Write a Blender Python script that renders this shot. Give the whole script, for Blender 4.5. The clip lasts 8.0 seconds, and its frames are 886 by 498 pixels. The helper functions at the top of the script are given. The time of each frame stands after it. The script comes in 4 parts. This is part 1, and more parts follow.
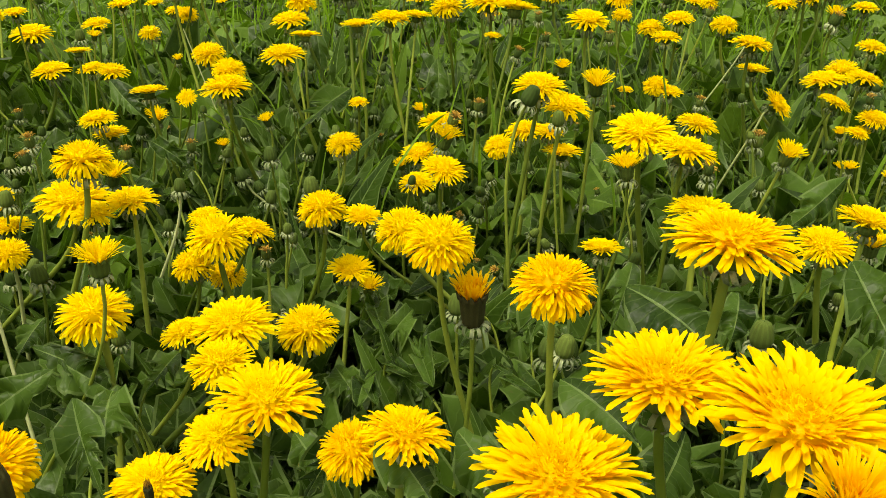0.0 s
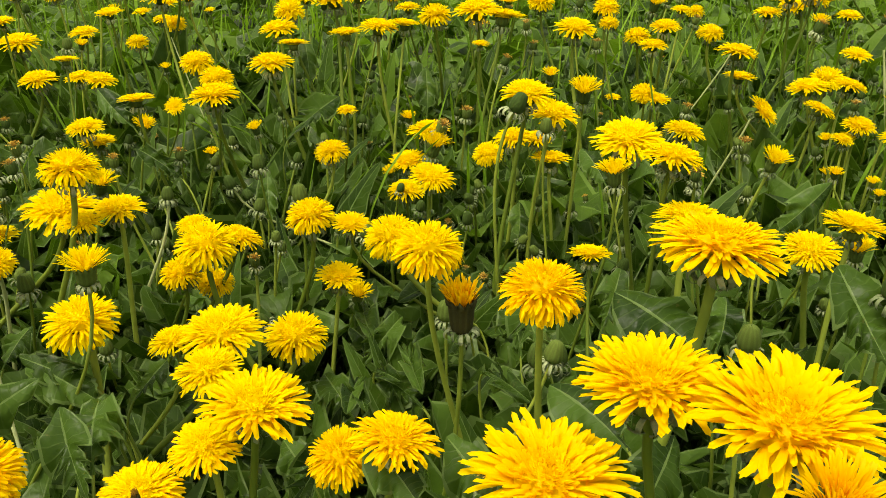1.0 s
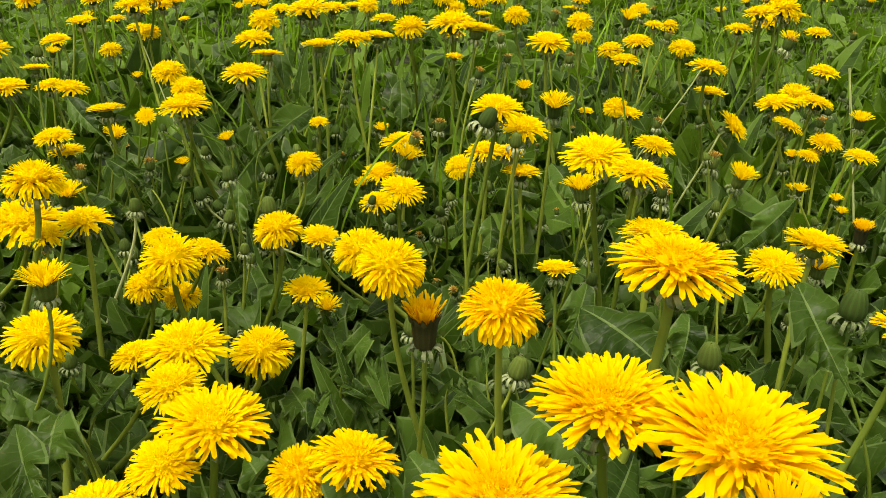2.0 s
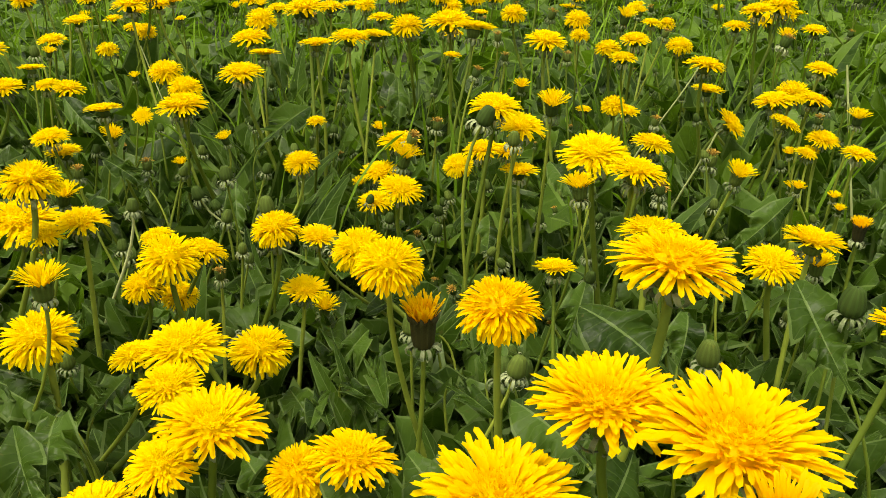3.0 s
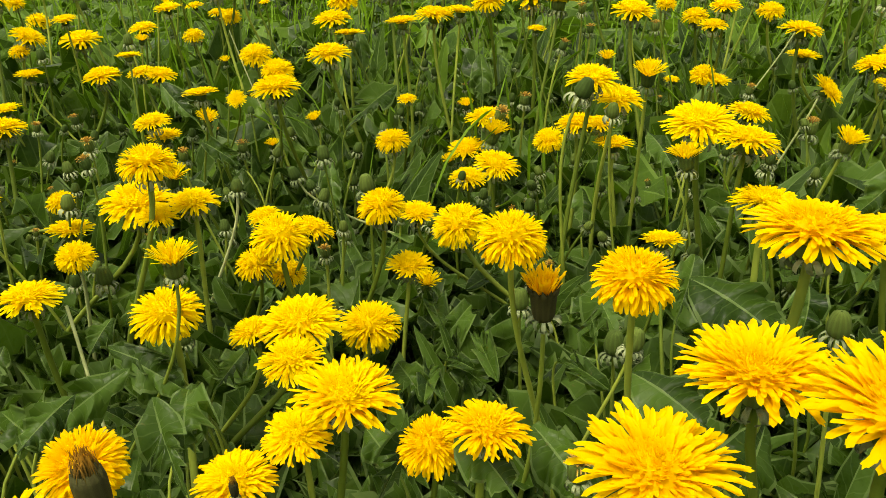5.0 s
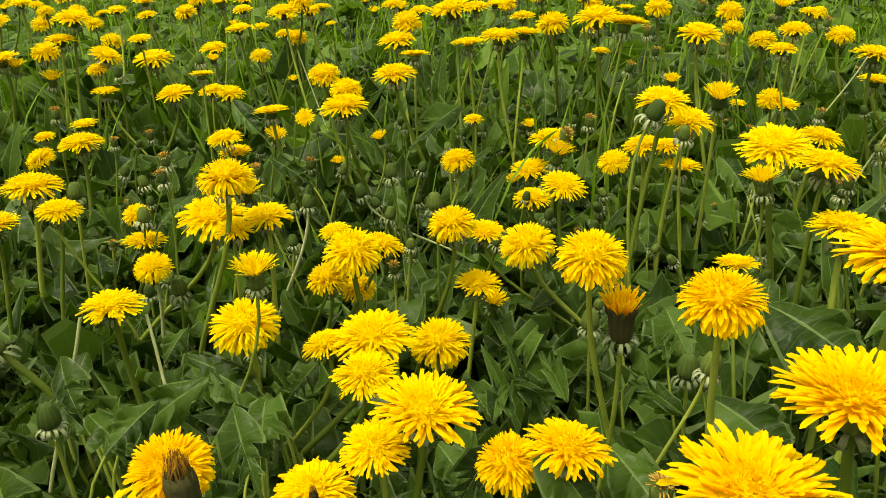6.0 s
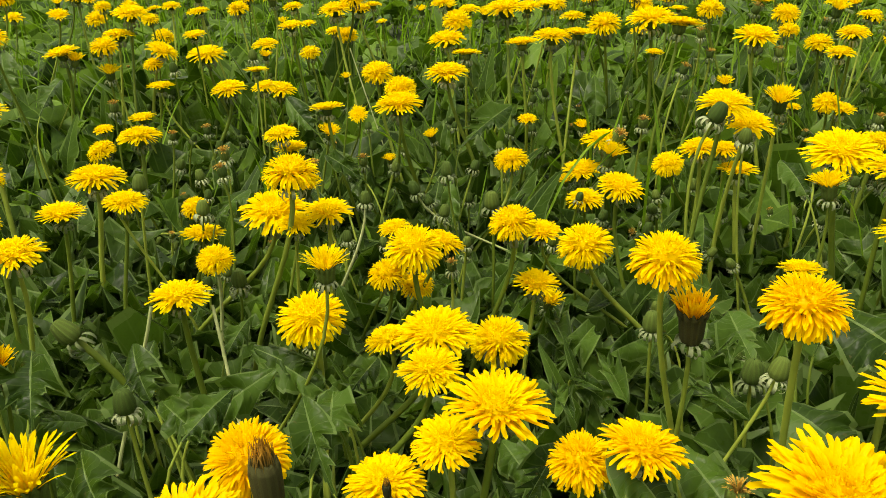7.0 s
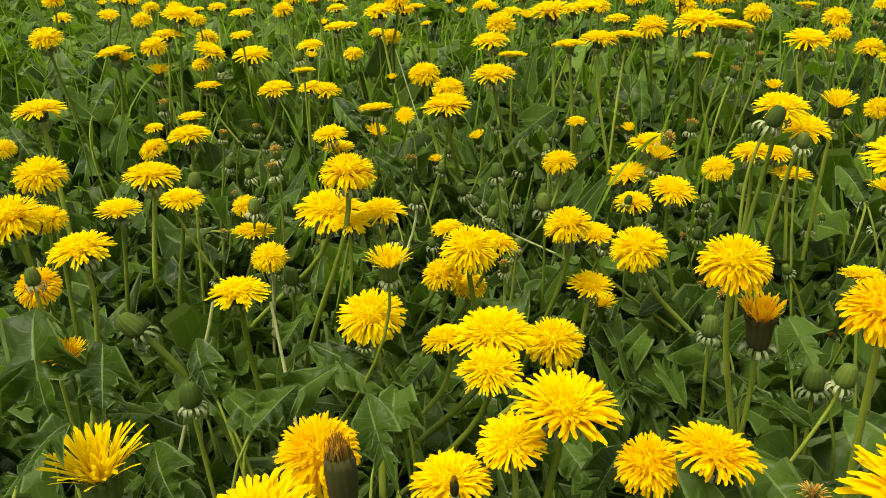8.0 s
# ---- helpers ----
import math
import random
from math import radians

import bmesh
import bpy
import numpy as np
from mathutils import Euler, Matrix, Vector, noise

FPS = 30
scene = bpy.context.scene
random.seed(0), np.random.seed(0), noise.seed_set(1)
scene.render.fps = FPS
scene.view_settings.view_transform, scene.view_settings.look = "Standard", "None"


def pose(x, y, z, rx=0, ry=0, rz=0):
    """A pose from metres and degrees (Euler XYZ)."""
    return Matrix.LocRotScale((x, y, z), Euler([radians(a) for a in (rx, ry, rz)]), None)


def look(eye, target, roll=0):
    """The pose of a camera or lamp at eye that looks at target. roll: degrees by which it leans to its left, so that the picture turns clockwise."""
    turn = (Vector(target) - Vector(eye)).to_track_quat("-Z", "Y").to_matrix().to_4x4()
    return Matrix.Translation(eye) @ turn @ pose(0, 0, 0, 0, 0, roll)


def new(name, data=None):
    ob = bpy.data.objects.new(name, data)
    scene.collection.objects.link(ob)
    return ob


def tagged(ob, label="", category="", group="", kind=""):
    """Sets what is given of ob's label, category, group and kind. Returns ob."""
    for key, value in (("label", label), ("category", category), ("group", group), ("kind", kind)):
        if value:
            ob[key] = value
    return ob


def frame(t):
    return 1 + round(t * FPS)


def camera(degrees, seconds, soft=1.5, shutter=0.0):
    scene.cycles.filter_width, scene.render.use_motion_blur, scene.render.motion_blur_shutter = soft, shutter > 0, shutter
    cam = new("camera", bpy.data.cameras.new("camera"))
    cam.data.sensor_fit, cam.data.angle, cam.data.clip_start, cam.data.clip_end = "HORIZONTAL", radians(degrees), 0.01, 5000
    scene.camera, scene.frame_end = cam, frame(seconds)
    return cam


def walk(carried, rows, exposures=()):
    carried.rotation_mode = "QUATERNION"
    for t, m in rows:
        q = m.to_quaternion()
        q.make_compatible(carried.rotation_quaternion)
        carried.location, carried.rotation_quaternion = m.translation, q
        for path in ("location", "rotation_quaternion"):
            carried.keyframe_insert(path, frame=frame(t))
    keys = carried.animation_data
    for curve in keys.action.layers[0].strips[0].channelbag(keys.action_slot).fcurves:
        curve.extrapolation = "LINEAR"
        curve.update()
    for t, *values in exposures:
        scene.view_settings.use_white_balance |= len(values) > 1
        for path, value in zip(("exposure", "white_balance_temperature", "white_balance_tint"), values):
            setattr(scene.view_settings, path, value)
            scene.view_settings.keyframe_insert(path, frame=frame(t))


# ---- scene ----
cam = camera(57.8, 8.0, soft=0.8)
PATH = [
    (0, (0.00764, 0.01373, 0.36257), (-0.01189, 1.81650, -0.50324), -0.54),
    (0.5, (0.00817, 0.01304, 0.36311), (0.01341, 1.82127, -0.49146), -0.26),
    (1, (0.00815, 0.01291, 0.36179), (0.01456, 1.82464, -0.48532), -0.47),
    (1.5, (0.01254, 0.01493, 0.36287), (0.03288, 1.83031, -0.47616), -0.13),
    (2, (0.01527, 0.01369, 0.36569), (0.07363, 1.83322, -0.46251), 0.54),
    (2.2, (0.01573, 0.01432, 0.36629), (0.08613, 1.83551, -0.45731), 0.82),
    (3.3, (0.01460, 0.01429, 0.36503), (0.06496, 1.83208, -0.46751), -0.06),
    (3.5, (0.01144, 0.01383, 0.36492), (0.04695, 1.83438, -0.46232), -0.25),
    (4, (0.00602, 0.01340, 0.36438), (0.01612, 1.84080, -0.44834), -0.48),
    (4.5, (-0.00079, 0.01325, 0.36394), (-0.05164, 1.84333, -0.44120), -1.21),
    (5, (-0.00918, 0.01290, 0.36361), (-0.11011, 1.80836, -0.51168), -2.71),
    (5.2, (-0.01191, 0.01140, 0.36371), (-0.15033, 1.81323, -0.49317), -3.19),
    (6.5, (-0.03102, 0.00747, 0.36414), (-0.28156, 1.81402, -0.45660), -2.63),
    (7, (-0.04016, 0.00380, 0.36533), (-0.33794, 1.80275, -0.45633), -2.72),
    (7.5, (-0.04783, 0.00184, 0.36665), (-0.36929, 1.80378, -0.43937), -2.46),
    (8, (-0.05668, -0.00086, 0.36541), (-0.42380, 1.78938, -0.44714), -2.76),
]

EXPOSURES = [(0.0, 1.10, 7350, 10), (8.0, 1.10, 7350, 10)]
walk(cam, [(t, look(eye, target, roll)) for t, eye, target, roll in PATH], EXPOSURES)
SKY, SUN = 0.126, 1.25


# ---- world and light: an even, bright overcast day ----
world = bpy.data.worlds.new("overcast_sky")
scene.world = world
world.use_nodes = True
wn, wl = world.node_tree.nodes, world.node_tree.links
sky = wn.new("ShaderNodeTexSky")
sky.sky_type, sky.sun_disc = "NISHITA", False
sky.sun_elevation, sky.sun_rotation = radians(71), radians(228)
sky.air_density, sky.dust_density, sky.ozone_density = 1.0, 4.0, 0.6
cloud = wn.new("ShaderNodeHueSaturation")
cloud.inputs["Saturation"].default_value = 0.22
wl.new(sky.outputs[0], cloud.inputs["Color"])
wl.new(cloud.outputs[0], wn["Background"].inputs[0])
wn["Background"].inputs[1].default_value = SKY
sun_lamp = bpy.data.lights.new("sun", "SUN")
sun_lamp.energy, sun_lamp.angle, sun_lamp.color = SUN, radians(22), (1.0, 0.95, 0.86)
sun = new("sun", sun_lamp)
# the sun stands high behind thin cloud, a little to the left and behind the camera
sun.matrix_basis = look((-0.9, -0.6, 3.6), (0, 0.2, 0))


# ---- materials ----
def node_material(name):
    m = bpy.data.materials.new(name)
    m.use_nodes = True
    n, l = m.node_tree.nodes, m.node_tree.links
    return m, n, l, n["Principled BSDF"], n["Material Output"]


def noise_node(n, l, scale, detail=3.0, coord="Object", rough=0.55):
    tc, tx = n.new("ShaderNodeTexCoord"), n.new("ShaderNodeTexNoise")
    tx.inputs["Scale"].default_value, tx.inputs["Detail"].default_value = scale, detail
    tx.inputs["Roughness"].default_value = rough
    if coord == "World":
        l.new(n.new("ShaderNodeNewGeometry").outputs["Position"], tx.inputs["Vector"])
    else:
        l.new(tc.outputs[coord], tx.inputs["Vector"])
    return tx.outputs["Fac"]


def ramp(n, l, fac, stops):
    r = n.new("ShaderNodeValToRGB")
    while len(r.color_ramp.elements) < len(stops):
        r.color_ramp.elements.new(0.5)
    for e, (p, c) in zip(r.color_ramp.elements, stops):
        e.position, e.color = p, (*c, 1)
    l.new(fac, r.inputs[0])
    return r.outputs[0]


def mix(n, l, fac, a, b, mode="MIX"):
    x = n.new("ShaderNodeMix")
    x.data_type, x.blend_type = "RGBA", mode
    for sock, v in ((x.inputs[0], fac), (x.inputs[6], a), (x.inputs[7], b)):
        if isinstance(v, bpy.types.NodeSocket):
            l.new(v, sock)
        else:
            sock.default_value = v if isinstance(v, float) else (*v, 1)
    return x.outputs[2]


def maths(n, l, op, a, b=0.0):
    x = n.new("ShaderNodeMath")
    x.operation = op
    for sock, v in ((x.inputs[0], a), (x.inputs[1], b)):
        if isinstance(v, bpy.types.NodeSocket):
            l.new(v, sock)
        else:
            sock.default_value = v
    return x.outputs[0]


def bump(n, l, height, strength, dist, bsdf):
    b = n.new("ShaderNodeBump")
    b.inputs["Strength"].default_value, b.inputs["Distance"].default_value = strength, dist
    l.new(height, b.inputs["Height"])
    l.new(b.outputs[0], bsdf.inputs["Normal"])


def thin(n, l, bsdf, out, colour, share):
    """Lets part of the light through a thin petal or leaf."""
    t, s = n.new("ShaderNodeBsdfTranslucent"), n.new("ShaderNodeMixShader")
    s.inputs[0].default_value = share
    l.new(colour, t.inputs[0])
    l.new(bsdf.outputs[0], s.inputs[1])
    l.new(t.outputs[0], s.inputs[2])
    l.new(s.outputs[0], out.inputs[0])


def uv_axes(n, l):
    tc, sep = n.new("ShaderNodeTexCoord"), n.new("ShaderNodeSeparateXYZ")
    l.new(tc.outputs["UV"], sep.inputs[0])
    return sep.outputs[0], sep.outputs[1]


def petal_material(name, low, mid, high, share=0.25):
    m, n, l, b, out = node_material(name)
    info = n.new("ShaderNodeObjectInfo")
    geo = n.new("ShaderNodeNewGeometry")
    u, v = uv_axes(n, l)
    base = ramp(n, l, u, [(0.0, low), (0.45, mid), (1.0, high)])
    shade = ramp(n, l, geo.outputs["Random Per Island"], [(0.0, (0.95, 0.91, 0.8)), (0.5, (1, 1, 1)), (1.0, (1.0, 0.98, 0.8))])
    tone = ramp(n, l, info.outputs["Random"], [(0.0, (0.98, 0.95, 0.8)), (0.5, (1, 1, 1)), (1.0, (1.0, 0.97, 0.8))])
    col = mix(n, l, 1.0, mix(n, l, 1.0, base, shade, "MULTIPLY"), tone, "MULTIPLY")
    # some florets end in a dry brown tip
    dry = maths(n, l, "MULTIPLY", maths(n, l, "GREATER_THAN", geo.outputs["Random Per Island"], 0.88), maths(n, l, "GREATER_THAN", u, 0.93))
    col = mix(n, l, maths(n, l, "MULTIPLY", dry, 0.4), col, (0.40, 0.17, 0.01))
    l.new(col, b.inputs["Base Color"])
    b.inputs["Roughness"].default_value = 0.6
    b.inputs["Specular IOR Level"].default_value = 0.12
    groove = maths(n, l, "SINE", maths(n, l, "MULTIPLY", v, 19.0))
    bump(n, l, groove, 0.15, 0.0003, b)
    thin(n, l, b, out, col, share)
    return m


def leaf_material(name, dark, light, vein_and_rimlight, gloss=0.42, share=0.18):
    m, n, l, b, out = node_material(name)
    info = n.new("ShaderNodeObjectInfo")
    geo = n.new("ShaderNodeNewGeometry")
    u, v = uv_axes(n, l)
    blotch = noise_node(n, l, 70.0, 3.0, "World")
    fine = noise_node(n, l, 520.0, 3.0, "World")
    each = maths(n, l, "FRACT", maths(n, l, "ADD", info.outputs["Random"], geo.outputs["Random Per Island"]))
    f = maths(n, l, "ADD", maths(n, l, "MULTIPLY", blotch, 0.45), maths(n, l, "MULTIPLY", each, 0.7))
    col = ramp(n, l, f, [(0.2, dark), (0.85, light)])
    col = mix(n, l, 0.14, col, ramp(n, l, fine, [(0.3, dark), (0.7, light)]))
    pale = ramp(n, l, each, [(0.74, (0, 0, 0)), (0.80, (1, 1, 1))])
    col = mix(n, l, maths(n, l, "MULTIPLY", pale, 0.35), col, (light[0] * 1.5, light[1] * 1.4, light[2] * 2.4))
    # midrib and side veins run in the leaf's own coordinates: u along it, v across from the midrib
    av = maths(n, l, "ABSOLUTE", v)
    rib = maths(n, l, "LESS_THAN", av, 0.045)
    side = maths(n, l, "SINE", maths(n, l, "MULTIPLY", maths(n, l, "SUBTRACT", u, maths(n, l, "MULTIPLY", av, 0.11)), 88.0))
    side = maths(n, l, "POWER", maths(n, l, "MAXIMUM", side, 0.0), 14.0)
    veins = maths(n, l, "MAXIMUM", maths(n, l, "MULTIPLY", rib, 0.8), maths(n, l, "MULTIPLY", side, 0.2))
    col = mix(n, l, veins, col, vein_and_rimlight)
    # slightly paler leaf margin, with light caught on the edges painted in
    col = mix(n, l, maths(n, l, "MULTIPLY", maths(n, l, "GREATER_THAN", av, 0.87), 0.6), col, vein_and_rimlight)
    # small dry spots
    spots = ramp(n, l, noise_node(n, l, 210.0, 2.0, "World"), [(0.70, (0, 0, 0)), (0.74, (1, 1, 1))])
    col = mix(n, l, maths(n, l, "MULTIPLY", spots, 0.35), col, (0.11, 0.085, 0.03))
    l.new(col, b.inputs["Base Color"])
    l.new(ramp(n, l, blotch, [(0.3, (gloss - 0.08,) * 3), (0.7, (gloss + 0.14,) * 3)]), b.inputs["Roughness"])
    b.inputs["Specular IOR Level"].default_value = 0.10
    puckers = noise_node(n, l, 95.0, 2.0, "World")
    height = maths(n, l, "ADD", maths(n, l, "MULTIPLY", veins, -0.5), maths(n, l, "MULTIPLY", fine, 0.10))
    height = maths(n, l, "ADD", height, maths(n, l, "MULTIPLY", puckers, 1.3))
    bump(n, l, height, 0.5, 0.0022, b)
    thin(n, l, b, out, mix(n, l, 1.0, col, (1.7, 1.9, 0.8), "MULTIPLY"), share)
    return m


def plain_material(name, a, c, scale, rough=0.6, spread=0.5, share=0.0, stripes=False):
    """A matt plant surface between two colours, mottled, with a shift of tone from thing to thing."""
    m, n, l, b, out = node_material(name)
    info = n.new("ShaderNodeObjectInfo")
    blotch = noise_node(n, l, scale, 4.0)
    f = maths(n, l, "ADD", maths(n, l, "MULTIPLY", blotch, 1.0 - spread * 0.5), maths(n, l, "MULTIPLY", maths(n, l, "SUBTRACT", info.outputs["Random"], 0.5), spread))
    col = ramp(n, l, f, [(0.2, a), (0.75, c)])
    if stripes:     # the seams between the scales, somewhat darker
        u, v = uv_axes(n, l)
        seam = maths(n, l, "COSINE", maths(n, l, "MULTIPLY", v, 12 * 2 * math.pi))
        col = mix(n, l, 1.0, col, ramp(n, l, seam, [(0.0, (0.84, 0.80, 0.78)), (0.35, (1, 1, 1))]), "MULTIPLY")
    l.new(col, b.inputs["Base Color"])
    b.inputs["Roughness"].default_value = rough
    b.inputs["Specular IOR Level"].default_value = 0.18
    bump(n, l, noise_node(n, l, scale * 6, 2.0), 0.35, 0.0006, b)
    if share:
        thin(n, l, b, out, col, share)
    return m


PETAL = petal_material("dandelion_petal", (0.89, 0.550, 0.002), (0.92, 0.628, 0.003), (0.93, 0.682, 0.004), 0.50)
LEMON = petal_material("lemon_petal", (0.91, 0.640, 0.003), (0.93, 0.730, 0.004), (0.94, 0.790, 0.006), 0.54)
CLOSING = petal_material("closing_floret", (0.42, 0.16, 0.006), (0.94, 0.60, 0.008), (0.96, 0.70, 0.014), 0.6)
WITHERED = petal_material("withered_floret", (0.14, 0.08, 0.025), (0.38, 0.23, 0.05), (0.66, 0.43, 0.07))
FADED = petal_material("faded_floret", (0.07, 0.07, 0.012), (0.17, 0.10, 0.018), (0.50, 0.26, 0.03))
STEM = plain_material("stem_green", (0.09, 0.135, 0.012), (0.27, 0.335, 0.042), 55.0, 0.5, 0.8)
PALE_STEM = plain_material("stem_pale", (0.26, 0.31, 0.10), (0.45, 0.50, 0.22), 60.0, 0.5, 0.4)
CALYX = plain_material("calyx_green", (0.040, 0.075, 0.009), (0.120, 0.175, 0.026), 160.0, 0.8, 0.6, stripes=True)
DARK_CALYX = plain_material("calyx_dark", (0.024, 0.026, 0.006), (0.085, 0.085, 0.018), 160.0, 0.8, 0.6, stripes=True)
BRACT = plain_material("bract_grey_green", (0.11, 0.145, 0.055), (0.32, 0.37, 0.18), 180.0, 0.7, 0.6)
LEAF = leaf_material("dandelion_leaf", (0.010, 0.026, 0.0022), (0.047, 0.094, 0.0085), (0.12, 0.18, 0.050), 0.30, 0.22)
# mixed plants' own green, lightened also to paint in a brighter distance
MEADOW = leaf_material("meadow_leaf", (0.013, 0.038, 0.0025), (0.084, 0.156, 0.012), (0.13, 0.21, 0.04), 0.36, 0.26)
GRASS = leaf_material("grass_blade", (0.06, 0.13, 0.008), (0.16, 0.28, 0.02), (0.17, 0.29, 0.03), 0.5, 0.3)

SOIL, sn, sl, sb, _ = node_material("meadow_soil")
soil_big = noise_node(sn, sl, 3.0, 6.0)
soil_fine = noise_node(sn, sl, 90.0, 6.0)
soil_col = ramp(sn, sl, soil_fine, [(0.3, (0.018, 0.014, 0.008)), (0.55, (0.045, 0.036, 0.02)), (0.75, (0.10, 0.08, 0.045))])
moss_col = ramp(sn, sl, soil_fine, [(0.3, (0.018, 0.04, 0.008)), (0.7, (0.06, 0.12, 0.025))])
sl.new(mix(sn, sl, ramp(sn, sl, soil_big, [(0.35, (0.25,) * 3), (0.6, (0.9,) * 3)]), soil_col, moss_col), sb.inputs["Base Color"])
sb.inputs["Roughness"].default_value = 0.95
bump(sn, sl, soil_fine, 0.9, 0.012, sb)


# ---- mesh helpers ----
def mesh_of(name, verts, faces, uvs=None, smooth=True):
    me = bpy.data.meshes.new(name)
    me.from_pydata([tuple(v) for v in verts], [], faces)
    if uvs is not None:
        layer = me.uv_layers.new(name="leaf")
        index = np.empty(len(me.loops), dtype=np.int32)
        me.loops.foreach_get("vertex_index", index)
        layer.data.foreach_set("uv", np.asarray(uvs, dtype=np.float32)[index].ravel())
    if smooth:
        me.polygons.foreach_set("use_smooth", [True] * len(me.polygons))
    me.update()
    return me


def part(name, me, material, parent, m=None, label="", own=False):
    """One mesh as a part under a thing or under a part."""
    if not me.materials:
        me.materials.append(material)
    ob = new(name, me)
    ob.parent = parent
    if own:     # alike meshes, another colour
        ob.material_slots[0].link = "OBJECT"
        ob.material_slots[0].material = material
    if m is not None:
        ob.matrix_basis = m
    return tagged(ob, label)


def ground_height(x, y):
    return 0.010 * math.sin(3.1 * x + 1.3) * math.cos(2.7 * y) + 0.006 * math.sin(7.3 * x - 5.9 * y)


class Soup:
    """Collects strips of vertices, faces and uvs for one mesh."""

    def __init__(self):
        self.v, self.f, self.uv, self.ribs, self.count = [], [], [], [], 0

    def grid(self, pts, uvs, rib=False):
        rows, cols = pts.shape[:2]
        k = self.count
        if rib:     # a sharp fold along the middle column
            self.ribs.append(k + np.arange(rows) * cols + cols // 2)
        self.v.append(pts.reshape(-1, 3))
        self.uv.append(uvs.reshape(-1, 2))
        for i in range(rows - 1):
            for j in range(cols - 1):
                a = k + i * cols + j
                self.f.append((a, a + 1, a + 1 + cols, a + cols))
        self.count += rows * cols

    def mesh(self, name, smooth=True, scale=1.0):
        me = mesh_of(name, np.concatenate(self.v) * scale, self.f, np.concatenate(self.uv), smooth)
        if self.ribs:
            folds = np.zeros(self.count, dtype=bool)
            folds[np.concatenate(self.ribs)] = True
            ends = np.empty(len(me.edges) * 2, dtype=np.int32)
            me.edges.foreach_get("vertices", ends)
            me.edges.foreach_set("use_edge_sharp", folds[ends].reshape(-1, 2).all(axis=1))
        return me


def turned(profile, sides):
    """A lathe round z: rows of (radius, height)."""
    a = np.linspace(0, 2 * np.pi, sides + 1)
    pts = np.zeros((len(profile), sides + 1, 3))
    uv = np.zeros((len(profile), sides + 1, 2))
    for i, (r, z) in enumerate(profile):
        pts[i, :, 0], pts[i, :, 1], pts[i, :, 2] = r * np.cos(a), r * np.sin(a), z
        uv[i, :, 0], uv[i, :, 1] = i / (len(profile) - 1), a / (2 * np.pi)
    return pts, uv


def strap(rng, length, width, e0, e1, az, r0, z0, rows=5, bend=1.3, wob=0.12, blunt=True, teeth=False):
    """A strap-shaped floret: leaves the centre at elevation e0, ends at e1 (degrees), hollow along its middle."""
    cols = 5 if teeth else 3
    s = np.linspace(0, 1, rows)
    fine = np.linspace(0, 1, 25)
    e = np.radians(e0 + (e1 - e0) * fine ** bend)
    ds = length / 24
    r = r0 + np.concatenate([[0], np.cumsum(np.cos(e[:-1]) * ds)])
    z = z0 + np.concatenate([[0], np.cumsum(np.sin(e[:-1]) * ds)])
    rr, zz, ee = (np.interp(s, fine, q) for q in (r, z, e))
    side = wob * rng.normal()
    roll = 0.35 * rng.normal()
    across = np.linspace(-1, 1, cols)
    w = width * np.interp(s, [0, 0.3, 0.75, 1], [0.5, 0.88, 1.0, 0.90 if blunt else 0.25])
    pts, uv = np.zeros((rows, cols, 3)), np.zeros((rows, cols, 2))
    for i in range(rows):
        a = az + side * s[i] ** 2 * length / max(rr[i], 0.25 * length)
        out = np.array([np.cos(a), np.sin(a), 0])
        tan = np.array([-np.sin(a), np.cos(a), 0])
        nor = np.array([-np.sin(ee[i]) * out[0], -np.sin(ee[i]) * out[1], np.cos(ee[i])])
        tilt = tan * np.cos(roll * s[i]) + nor * np.sin(roll * s[i])
        c = out * rr[i] + np.array([0, 0, zz[i]])
        fwd = out * np.cos(ee[i]) + np.array([0, 0, np.sin(ee[i])])
        for j, x in enumerate(across):
            p = c + tilt * (x * w[i] / 2) + nor * (0.16 * w[i] * x * x)
            if i == rows - 1:
                notch = (0.03 if teeth and j in (1, 3) else 0.0) + 0.07 * abs(x) ** 2
                p = p - fwd * (notch * length * (0.7 + 0.6 * rng.random()))
            pts[i, j] = p
            uv[i, j] = s[i], x
    return pts, uv


# Florets of a head, from its middle (q = 0) to its rim (q = 1), in half widths: count, length at the middle and at the rim,
# mean elevation at the middle and at the rim, how it falls off, curl, root radius.
HEADS = {
    "flat": (420, 0.38, 0.90, 89, 2, 1.20, 16, 0.32),
    "disc": (420, 0.44, 0.88, 89, -18, 1.22, 28, 0.32),
    "dome": (440, 0.66, 0.84, 89, -52, 1.18, 44, 0.32),
    "half": (150, 0.78, 1.00, 88, 34, 1.2, 24, 0.26),
    "closed": (150, 0.80, 0.95, 88, 62, 1.3, 22, 0.40),
    "closedtall": (120, 2.3, 1.7, 90, 102, 1.0, -8, 1.0),
    "spent": (64, 0.95, 1.05, 86, 30, 1.1, 85, 0.30),
}
# the packed lower parts of the florets: radius and height of the solid middle of a head, in half widths
CORES = {"flat": (0.58, 0.36), "disc": (0.58, 0.41), "dome": (0.62, 0.58), "half": (0.30, 0.40), "closed": (0.36, 0.42)}
RIM = 0.76         # florets past this are petals of their own on a near head
NEAR_PETALS = {}


